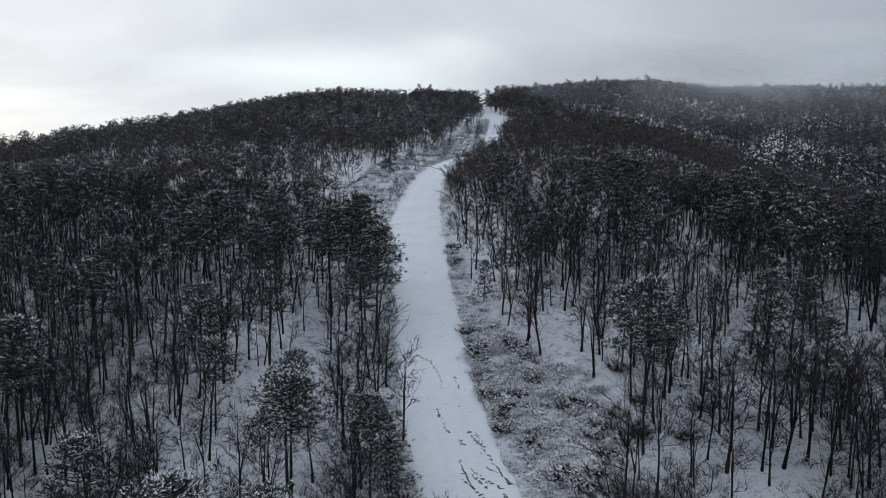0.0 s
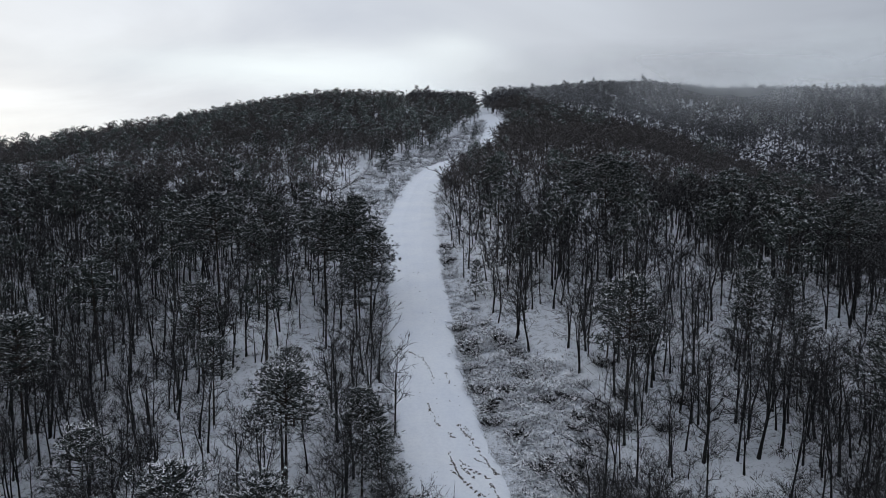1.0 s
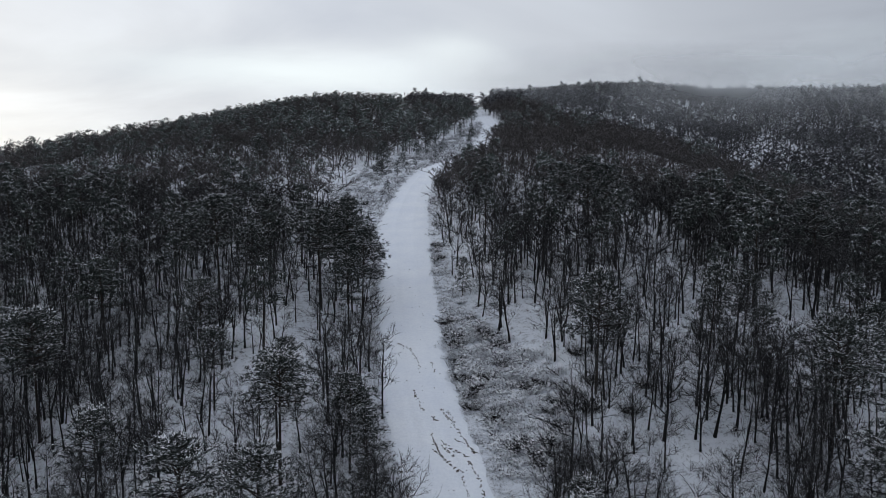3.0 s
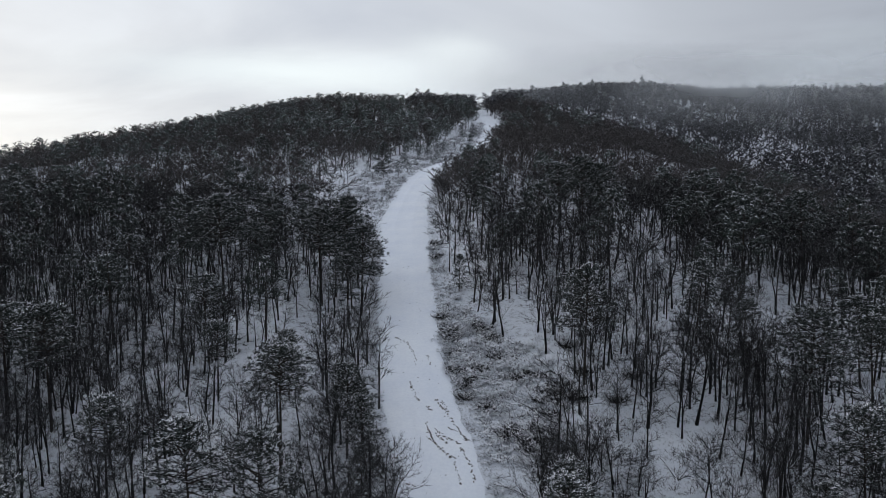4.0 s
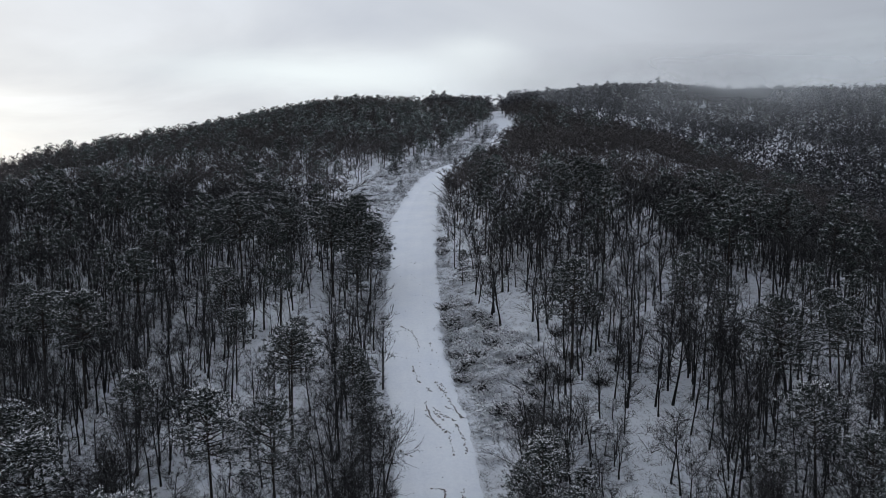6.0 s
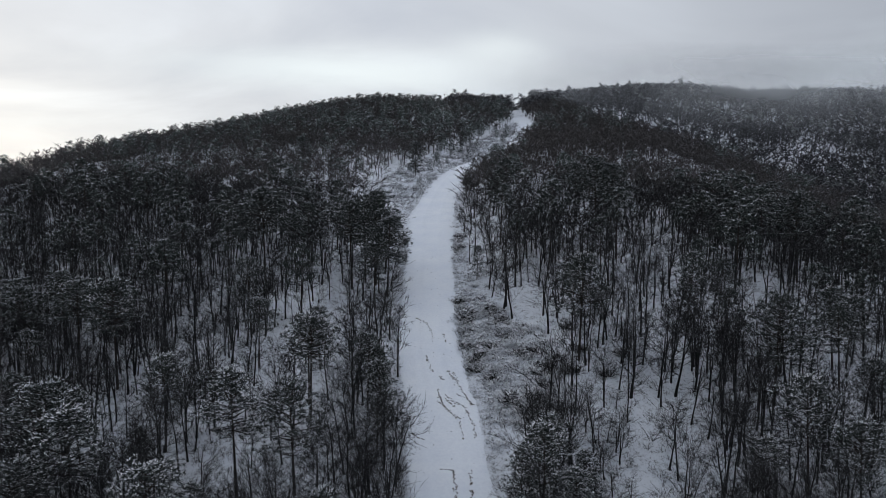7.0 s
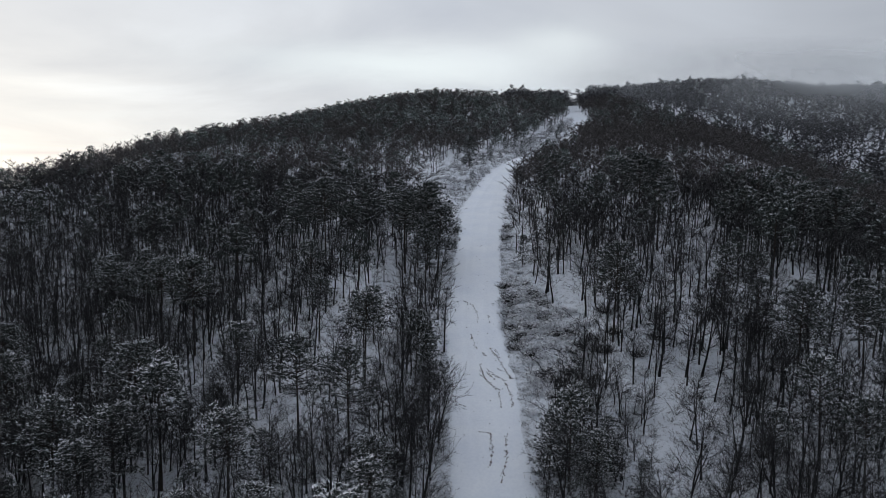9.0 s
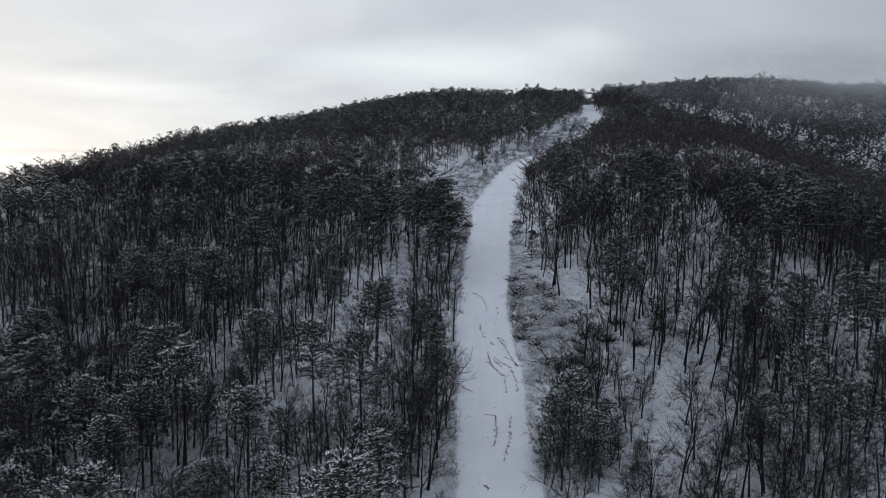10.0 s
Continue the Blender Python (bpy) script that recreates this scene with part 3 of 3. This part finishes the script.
# further pines among the oaks
pn = scatter(rng, -75, 60, 12, 72, 5.2, lambda x, y: rng.uniform(size=x.shape) < 0.13 + 0.42 * sstep(-y, -44, -28) * sstep(-x, -4, 6) + 0.14 * sstep(-x, 25, 45) + 0.2 * vnoise(x, y, 18, 31))
pn = pn[~near_key(pn, 3.5)]
for x, y in pn:
    plant(pine_things, used, rng.randint(0, 7), stand(x, y, rng.uniform(0.6, 1.12), rng.uniform(0, 6.28), rng.normal(0, 0.03, 2)))

# single bare oaks nearest the flight
oak_things = []
for i in range(8):
    t, c = bare_tree(np.random.RandomState(200 + i), 8.0, 0)
    oak_things.append(thing_template("oak_tree", [("trunk", shape_mesh("oak_trunk", t, M_BARK), "dark bark"), ("crown", shape_mesh("oak_crown", c, M_TWIG), "fine bare twigs")],
                                     "slender leafless oak with dark bark standing in snow", "tree", "bare oaks"))
on = scatter(rng, -75, 60, 12, 62, 1.9, lambda x, y: rng.uniform(size=x.shape) < 0.45 + 0.3 * sstep(-x, 24, 45) + 0.12 * sstep(x, 16, 30) - 0.14 * sstep(x, 8, 14) * sstep(-y, -48, -40) + 0.2 * np.exp(-((x - 28) / 10) ** 2 - ((y - 49) / 9) ** 2) + 0.5 * vnoise(x, y, 5.5, 41))
on = on[~near_key(on, 2.0)]
order = np.argsort(on[:, 1] + 0.25 * np.abs(on[:, 0]))
on = on[order]
used2 = set()
for x, y in on[:300]:
    plant(oak_things, used2, rng.randint(0, 8), stand(x, y, rng.uniform(0.65, 1.15), rng.uniform(0, 6.28), rng.normal(0, 0.04, 2)))

OAK_MATS = [M_BARK, M_TWIG]
SPRAY_MATS = [M_BARK, M_SPRAY]
PINE_MATS = [M_PBARK, M_NEEDLE, M_SNOW]
oak1 = [joined(*bare_tree(np.random.RandomState(300 + i), 8.0, 1)) for i in range(8)]
oak2 = [joined(*bare_tree(np.random.RandomState(400 + i), 8.0, 2)) for i in range(10)]
oak3 = [joined(*bare_tree(np.random.RandomState(500 + i), 8.0, 3)) for i in range(10)]
oak4 = [joined(*bare_tree(np.random.RandomState(550 + i), 8.0, 4)) for i in range(10)]
oak5 = [joined(*bare_tree(np.random.RandomState(580 + i), 8.0, 5)) for i in range(8)]
pine1 = [joined(*pine_tree(np.random.RandomState(600 + i), 10.0, 1, low=(0.5, 0.42, 0.56, 0.35)[i % 4], spread=0.37)) for i in range(8)]
pine2 = [joined(*pine_tree(np.random.RandomState(700 + i), 10.0, 2, low=(0.25, 0.12, 0.2, 0.3)[i % 4], spread=0.40)) for i in range(8)]
pine3 = [joined(*pine_tree(np.random.RandomState(750 + i), 10.0, 3, low=0.3)) for i in range(6)]
col = lambda p, lo, hi: np.column_stack([p, rng.uniform(lo, hi, len(p)) * (1 - 0.1 * sstep(-p[:, 0], 70, 105))])

woods("oak_wood", oak1, col(on[300:], 0.65, 1.15), OAK_MATS, "slender leafless oaks crowding the lower slope", "woodland", rng)
om = scatter(rng, -130, 85, 62, 130, 2.2, lambda x, y: rng.uniform(size=x.shape) < 0.47 + 0.4 * sstep(-x, 25, 55) + (0.1 + 0.45 * sstep(y, 80, 100)) * sstep(x, 16, 42) + 0.4 * np.exp(-((x - 8) / 11) ** 2 - ((y - 88) / 13) ** 2) + 0.3 * vnoise(x, y, 7, 42))
om = om[~near_key(om, 2.0)]
woods("oak_wood", oak1, col(om[om[:, 1] < 86], 0.62, 1.1), OAK_MATS, "close-set leafless oaks beside the snowy clearing", "woodland", rng, 1.15)
woods("oak_wood", oak2, col(om[om[:, 1] >= 86], 0.62, 1.08), OAK_MATS, "dense leafless oak wood on the snowy middle slope", "woodland", rng, 1.25)
pm = scatter(rng, -130, 85, 72, 130, 5.0, lambda x, y: rng.uniform(size=x.shape) < 0.18 + 0.2 * sstep(-x, 25, 60) + 0.08 * sstep(x, 18, 45) + 0.3 * vnoise(x, y, 14, 32))
pm = pm[~near_key(pm, 3.5)]
woods("pine_wood", pine1, col(pm, 0.75, 1.3), PINE_MATS, "snow-dusted pines scattered through the bare oaks", "woodland", rng)
of = scatter(rng, -220, 225, 130, 362, 3.2, lambda x, y: rng.uniform(size=x.shape) < np.where(x < ROADX(y), 0.5 + 0.25 * sstep(y, 165, 205) + 0.3 * sstep(-x, 45, 75) - 0.35 * sstep(y - 0.35 * x, 210, 270), 0.85) * (beyond(x, y) < 30))
of = of[~near_key(of, 3.0)]
woods("oak_wood", oak3, col(of[of[:, 1] < 205], 0.6, 1.02), SPRAY_MATS, "brown leafless wood covering the upper slope", "woodland", rng, 1.45)
woods("oak_wood", oak4, col(of[of[:, 1] >= 205], 0.6, 1.0), SPRAY_MATS, "brown leafless wood below the ridge", "woodland", rng, 1.45)
pf = scatter(rng, -220, 225, 130, 360, 5.3, lambda x, y: rng.uniform(size=x.shape) < np.where(x < ROADX(y), 0.20 + 0.55 * sstep(y - 0.35 * x, 190, 250), 0.16) + 0.4 * vnoise(x, y, 16, 33))
pf = pf[~near_key(pf, 5.0)]
woods("pine_wood", pine2, col(pf, 0.55, 1.0), [M_PBARK, M_RIDGE, M_SNOW], "frosted pines along the ridge", "woodland", rng)
oh = scatter(rng, -45, 370, 230, 652, 3.5, lambda x, y: (rng.uniform(size=x.shape) < 0.74 + 0.26 * sstep(y, 430, 520) + 0.45 * vnoise(x, y, 16, 43)) & ((y > 362) | (beyond(x, y) > 60)))
woods("oak_wood", oak5, col(oh, 0.8, 1.25), [M_BARK, M_HAZE_TWIG], "leafless wood on the far hillside in thin mist", "woodland", rng, 1.5)
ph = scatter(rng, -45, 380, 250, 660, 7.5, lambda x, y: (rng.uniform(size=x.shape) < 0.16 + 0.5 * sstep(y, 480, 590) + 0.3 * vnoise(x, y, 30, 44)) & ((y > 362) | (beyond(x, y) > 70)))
woods("pine_wood", pine3, col(ph, 0.75, 1.35), [M_PBARK, M_HAZE_NEEDLE, M_SNOW], "snow-dusted pines on the far hilltop, haze put into their colour", "woodland", rng)


# ---- brush ----
def bush(rng, r, h, stems, flakes, fine=True):
    """A low thorny bush, bent under snow: (stems, snow) shapes."""
    wood, snow = Shape(), Shape()
    q, out = rng.uniform(0, 6.28, stems), rng.uniform(0, 1, stems) ** 0.6
    flat = np.stack([np.cos(q) * out, np.sin(q) * out, 0 * q], -1)
    P = flat * r * rng.uniform(0.1, 0.75, stems)[:, None] - (0, 0, 0.08)
    D = units(flat * r + rng.normal(0, 0.25, P.shape) + np.stack([0 * q, 0 * q, h * rng.uniform(0.35, 1.1, stems)], -1))
    L = np.hypot(r * out, h) * rng.uniform(0.4, 0.9, stems)
    wood.slivers(rng, P, D, L, 0.024)
    P2, D2, L2 = sprout(rng, P, D, L, 4 if fine else 3, 0.25, 0.6, (0.3, 0.6), -0.1)
    wood.slivers(rng, P2, D2, L2, 0.016)
    i = rng.randint(0, len(P2), flakes)
    C = P2[i] + D2[i] * (L2[i] * rng.uniform(0.2, 0.9, flakes))[:, None] + (0, 0, 0.03)
    F = units(D2[i] * (1, 1, 0.3) + rng.normal(0, 0.4, C.shape) * (1, 1, 0.3))
    snow.slivers(rng, C, F, rng.uniform(0.16, 0.42, flakes) * r, rng.uniform(0.05, 0.12, flakes) * r, flat=True)
    return wood, snow


bush_things = []
for i in range(6):
    w, sn = bush(np.random.RandomState(800 + i), 1.05, 1.0, (110, 14, 20, 13, 22, 16)[i], (34, 170, 150, 190, 130, 160)[i])
    bush_things.append(thing_template("shrub", [("tangle", shape_mesh("shrub_stems", w, M_BARK if i == 0 else M_TWIG), "dark tangled stems"), ("snow_cover", shape_mesh("shrub_snow", sn, M_SNOW), "")],
                                      ("dark low shrub beside the snowy track" if i == 0 else "low tangled shrub weighed down with snow"), "shrub", "brush beside the track"))
used3 = set()
for x, y, sc in [(0.9, 61.9, 1.15), (2.6, 66.5, 1.0), (-0.4, 67.4, 0.8), (12.4, 67.0, 1.1), (6.6, 62.7, 0.9), (4.2, 68.2, 1.0), (1.4, 65.3, 0.8), (8.8, 58.5, 0.9), (10.6, 60.4, 1.1), (12.2, 57.6, 1.2), (9.9, 55.8, 1.1), (3.6, 72.5, 0.9), (-1.5, 74.8, 0.9), (13.6, 61.8, 1.1), (7.4, 53.0, 1.0), (16.2, 57.3, 1.0), (18.4, 60.7, 1.0)]:
    plant(bush_things, used3, 0, stand(x, y, sc, rng.uniform(0, 6.28)))
bx = rng.uniform(-30, 30, 6000)
by = np.where(rng.uniform(size=6000) < 0.75, rng.uniform(50, 78, 6000), rng.uniform(46, 112, 6000))
ok = (off_road(bx, by) > 0.5 + 1.3 * sstep(by, 44, 50) * (1 - sstep(by, 60, 66))) & clearing(bx, by)
bx, by = bx[ok], by[ok]
for x, y in list(zip(bx, by))[:280]:
    plant(bush_things, used3, rng.choice((0, 1, 2, 3, 4, 5, 1, 2, 3, 4, 5)), stand(x, y, rng.uniform(0.5, 1.15), rng.uniform(0, 6.28)))
low = [joined(*bush(np.random.RandomState(850 + i), 0.9, 0.65, 9, 30, False)) for i in range(6)]
ux = rng.uniform(-140, 90, 23000)
uy = rng.uniform(20, 300, 23000)
ok = in_view(ux, uy) & (off_road(ux, uy) > 0.3 + 1.2 * (ux > ROADX(uy)) * sstep(uy, 44, 50) * (1 - sstep(uy, 60, 66))) & ((clearing(ux, uy) & (rng.uniform(size=ux.shape) < 0.9)) | (rng.uniform(size=ux.shape) < np.where(uy < 75, 0.5, np.where(uy < 110, 0.2, 0.02))))
woods("undergrowth", low, np.column_stack([ux[ok], uy[ok], rng.uniform(0.5, 1.3, ok.sum())]), [M_TWIG, M_SNOW], "snowy brambles and dead stalks under the trees", "undergrowth", rng)
stalk = [joined(*bush(np.random.RandomState(870 + i), 0.6, 1.5, 10, 2, False)) for i in range(6)]
ok = in_view(ux, uy) & ~clearing(ux, uy) & (rng.uniform(size=ux.shape) < np.where(uy < 75, 0.5 + 0.9 * vnoise(ux, uy, 4.5, 57), 0.0))
woods("saplings", stalk, np.column_stack([ux[ok], uy[ok], rng.uniform(0.5, 1.4, ok.sum())]), [M_TWIG, M_SNOW], "thin dark saplings and stalks on the forest floor", "saplings", rng)
kx, ky = rng.uniform(4.5, 17, 330), rng.uniform(31, 52, 330)
ok = (off_road(kx, ky) > 0.4) & ~clearing(kx, ky) & (rng.uniform(size=kx.shape) < 0.5 - 0.04 * np.abs(kx - 8))
woods("thicket", oak1, np.column_stack([kx[ok], ky[ok], rng.uniform(0.22, 0.46, ok.sum())]), OAK_MATS, "dense bare brush crowding the lower bank of the track", "thicket", rng, 1.5)
tx, ty = rng.uniform(-13, 3, 260), rng.uniform(152, 188, 260)
ok = (off_road(tx, ty) > 0.8) & (rng.uniform(size=tx.shape) < 0.6)
woods("thicket", oak2, np.column_stack([tx[ok], ty[ok], rng.uniform(0.28, 0.5, ok.sum())]), SPRAY_MATS, "low bare thicket where the track bends over the rise", "thicket", rng)

# ---- churned marks on the track ----
MARKS = [
    [(-8.9, 75.5), (-7.2, 74.3), (-5.7, 71.0), (-5.3, 68.8)], [(-5.7, 65.3), (-4.4, 61.6), (-2.6, 59.3)], [(-2.4, 61.7), (-1.5, 60.9), (-0.8, 58.8)],
    [(-3.0, 57.5), (-2.4, 55.5), (-1.4, 53.1)], [(-1.8, 55.2), (-0.6, 53.7)], [(-0.5, 56.4), (0.6, 55.5), (1.8, 54.0)], [(-4.2, 71.1), (-3.7, 68.9)],
    [(-0.6, 42.6), (0.8, 42.5), (1.6, 38.8), (1.6, 36.4)], [(2.4, 42.8), (3.0, 39.0), (3.1, 34.8)], [(1.9, 30.9), (2.4, 30.4)], [(-5.4, 51.3), (-4.1, 51.1)],
    [(-2.6, 54.6), (-1.9, 54.0), (-0.9, 52.5), (0.3, 51.3)], [(-1.8, 56.0), (-0.7, 54.7), (0.7, 53.7)], [(0.8, 53.0), (1.9, 50.5)], [(-4.2, 48.2), (-2.8, 46.9)], [(-2.1, 61.0), (-0.9, 58.9), (1.4, 54.2)],
    [(1.8, 51.0), (2.4, 48.0)], [(0.4, 50.9), (1.2, 47.6)],
]


def road_top(x, y):
    u = (x - ROADX(y)) / (ROADW(y) + 0.7)
    return float(ground_z(np.array([x]), np.array([y]))[0]) + 0.10 * (1 - abs(u) ** 8) + 0.02


def clod(sh, rng, x, y, ang, ln, wd):
    """A ragged patch of earth turned up through the snow."""
    i = len(sh.v)
    n = 7
    z = road_top(x, y)
    for k in range(n):
        q = 2 * math.pi * k / n
        a, b = math.cos(q) * ln / 2 * rng.uniform(0.6, 1.2), math.sin(q) * wd / 2 * rng.uniform(0.5, 1.3)
        px, py = x + math.cos(ang) * a - math.sin(ang) * b, y + math.sin(ang) * a + math.cos(ang) * b
        sh.v.append(np.array((px, py, road_top(px, py) - 0.03)))
    sh.v.append(np.array((x, y, z + rng.uniform(0.02, 0.06))))
    for k in range(n):
        sh.f.append((i + k, i + (k + 1) % n, i + n))


marks = Shape()
for line in MARKS:
    for (xa, ya), (xb, yb) in zip(line[:-1], line[1:]):
        ln = math.hypot(xb - xa, yb - ya)
        ang = math.atan2(yb - ya, xb - xa)
        for k in range(int(ln / 0.15) + 1):
            if rng.uniform() < 0.15:
                continue
            u = rng.uniform(0, 1)
            clod(marks, rng, xa + (xb - xa) * u + rng.normal(0, 0.09), ya + (yb - ya) * u + rng.normal(0, 0.09), ang + rng.normal(0, 0.5), rng.uniform(0.14, 0.42), rng.uniform(0.08, 0.2))
for _ in range(60):
    y = rng.uniform(30, 100)
    x = ROADX(y) + rng.uniform(-0.8, 0.8) * ROADW(y)
    clod(marks, rng, x, y, rng.uniform(0, 6.3), rng.uniform(0.08, 0.25), rng.uniform(0.05, 0.12))
tagged(new("track_marks", shape_mesh("track_marks", marks, M_EARTH)), "dark earth churned up through the snow by wheels and feet", "tracks", kind="stuff")

# young pines seeding into the open verge of the upper track
vx = rng.uniform(-45, 15, 900)
vy = rng.uniform(108, 300, 900)
ok = clearing(vx, vy) & (off_road(vx, vy) > 1.5) & (rng.uniform(size=vx.shape) < 0.35)
woods("young_pines", pine2, np.column_stack([vx[ok], vy[ok], rng.uniform(0.16, 0.5, ok.sum())]), PINE_MATS, "young snow-dusted pines seeding along the open verge", "young pines", rng)


# ---- mast on the far hilltop ----
M_STEEL = plain_varied("weathered_steel", (0.28, 0.29, 0.31), (0.42, 0.43, 0.45), 4.0, 0.6)


def lattice_mast(x, y, h):
    base = new("mast")
    base.matrix_basis = pose(x, y, float(ground_z(np.array([x]), np.array([y]))[0]))
    foot, top = 1.3, 0.45
    corners = [(-1, -1), (1, -1), (1, 1), (-1, 1)]
    at_h = lambda c, t: np.array((c[0] * (foot + (top - foot) * t), c[1] * (foot + (top - foot) * t), h * t))
    for c in corners:
        leg = Shape()
        leg.tube([at_h(c, -0.02), at_h(c, 1.0)], [0.11, 0.08], 4)
        part("leg", shape_mesh("mast_leg", leg, M_STEEL), base)
    for k in range(5):
        t0, t1 = k / 5, (k + 1) / 5
        for i in range(4):
            brace = Shape()
            brace.tube([at_h(corners[i], t0), at_h(corners[(i + 1) % 4], t1)], [0.05, 0.05], 4)
            part("brace", shape_mesh("mast_brace", brace, M_STEEL), base)
    for z, w in ((0.86, 2.6), (1.0, 2.0)):
        arm = Shape()
        arm.tube([(-w, 0, h * z), (0, 0, h * z + 0.25), (w, 0, h * z)], [0.06, 0.16, 0.06], 4)
        part("crossarm", shape_mesh("mast_arm", arm, M_STEEL), base)
    return tagged(base, "small grey lattice mast on the wooded hilltop", "mast")


lattice_mast(133.5, 638.0, 16.5)

# bramble filling the open ground beside the lower track
cx, cy = rng.uniform(-12, 22, 2600), rng.uniform(50, 84, 2600)
ok = clearing(cx, cy) & (cx > ROADX(cy)) & (off_road(cx, cy) > 0.5 + 1.2 * (1 - sstep(cy, 60, 66))) & (rng.uniform(size=cx.shape) < 0.7 + 0.6 * vnoise(cx, cy, 3.2, 63))
woods("bramble", low, np.column_stack([cx[ok], cy[ok], rng.uniform(0.55, 1.35, ok.sum())]), [M_TWIG, M_SNOW], "low bramble bent under snow in the clearing", "bramble", rng)

# bent grass and low brush along both edges of the track
ex = rng.uniform(24, 112, 700)
side = np.where(rng.uniform(size=700) < 0.6, -1, 1)
edge_x = ROADX(ex) + side * (ROADW(ex) + 0.35 + rng.exponential(0.7, 700))
woods("verge_brush", low, np.column_stack([edge_x, ex, rng.uniform(0.3, 0.75, 700)]), [M_TWIG, M_SNOW], "snowy grass and low brush fringing the track", "brush", rng)

# scrub along the open verges of the upper track
sx, sy = rng.uniform(-50, 25, 9000), rng.uniform(88, 320, 9000)
ok = clearing(sx, sy) & (off_road(sx, sy) > 0.6) & (rng.uniform(size=sx.shape) < 0.75 + 0.5 * vnoise(sx, sy, 7, 61))
woods("verge_scrub", low, np.column_stack([sx[ok], sy[ok], rng.uniform(0.7, 1.9, ok.sum())]), [M_TWIG, M_SNOW], "snowy scrub and dead stalks on the open verge", "scrub", rng)


# ---- translucent sheets for thin mist over the far hill ----
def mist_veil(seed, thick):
    m = bpy.data.materials.new("thin_mist_sheet")
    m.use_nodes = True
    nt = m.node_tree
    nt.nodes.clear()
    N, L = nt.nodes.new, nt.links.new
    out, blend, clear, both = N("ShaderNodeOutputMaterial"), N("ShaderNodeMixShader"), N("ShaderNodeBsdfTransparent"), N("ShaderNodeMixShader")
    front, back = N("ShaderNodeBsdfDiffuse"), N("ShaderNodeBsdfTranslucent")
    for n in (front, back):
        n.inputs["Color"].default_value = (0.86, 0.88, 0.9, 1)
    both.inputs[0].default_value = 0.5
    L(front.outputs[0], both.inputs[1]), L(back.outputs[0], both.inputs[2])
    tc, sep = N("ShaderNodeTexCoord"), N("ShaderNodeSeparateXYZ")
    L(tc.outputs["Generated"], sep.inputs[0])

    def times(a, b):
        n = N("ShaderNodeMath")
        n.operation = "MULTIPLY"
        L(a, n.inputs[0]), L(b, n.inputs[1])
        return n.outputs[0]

    # wisps that thin out towards the edges of the sheet
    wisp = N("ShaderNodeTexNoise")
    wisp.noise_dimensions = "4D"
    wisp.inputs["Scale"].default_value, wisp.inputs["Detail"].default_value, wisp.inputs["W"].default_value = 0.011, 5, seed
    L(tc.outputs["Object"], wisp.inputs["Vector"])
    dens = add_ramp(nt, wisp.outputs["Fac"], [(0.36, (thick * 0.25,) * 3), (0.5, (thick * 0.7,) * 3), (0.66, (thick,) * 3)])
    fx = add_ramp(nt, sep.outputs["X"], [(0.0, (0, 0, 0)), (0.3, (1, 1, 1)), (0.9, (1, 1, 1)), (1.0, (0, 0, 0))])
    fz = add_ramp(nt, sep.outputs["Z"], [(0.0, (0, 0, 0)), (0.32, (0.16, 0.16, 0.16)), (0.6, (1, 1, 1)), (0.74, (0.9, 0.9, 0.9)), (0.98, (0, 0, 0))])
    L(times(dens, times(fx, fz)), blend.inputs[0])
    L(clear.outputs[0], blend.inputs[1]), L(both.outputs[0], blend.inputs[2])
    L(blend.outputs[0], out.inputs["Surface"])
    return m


# two translucent sheets lean back over the hollow; haze is painted in their opacity
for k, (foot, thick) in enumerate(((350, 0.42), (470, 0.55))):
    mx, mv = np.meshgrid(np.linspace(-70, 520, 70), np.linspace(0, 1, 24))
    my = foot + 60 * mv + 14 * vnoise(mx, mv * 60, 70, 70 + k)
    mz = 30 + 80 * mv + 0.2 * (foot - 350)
    tagged(new("mist", grid_mesh("mist", mx, my, mz, mist_veil(2.3 * k, thick))), "translucent sheet standing in for thin grey mist before the far wooded hill", "mist", kind="stuff")
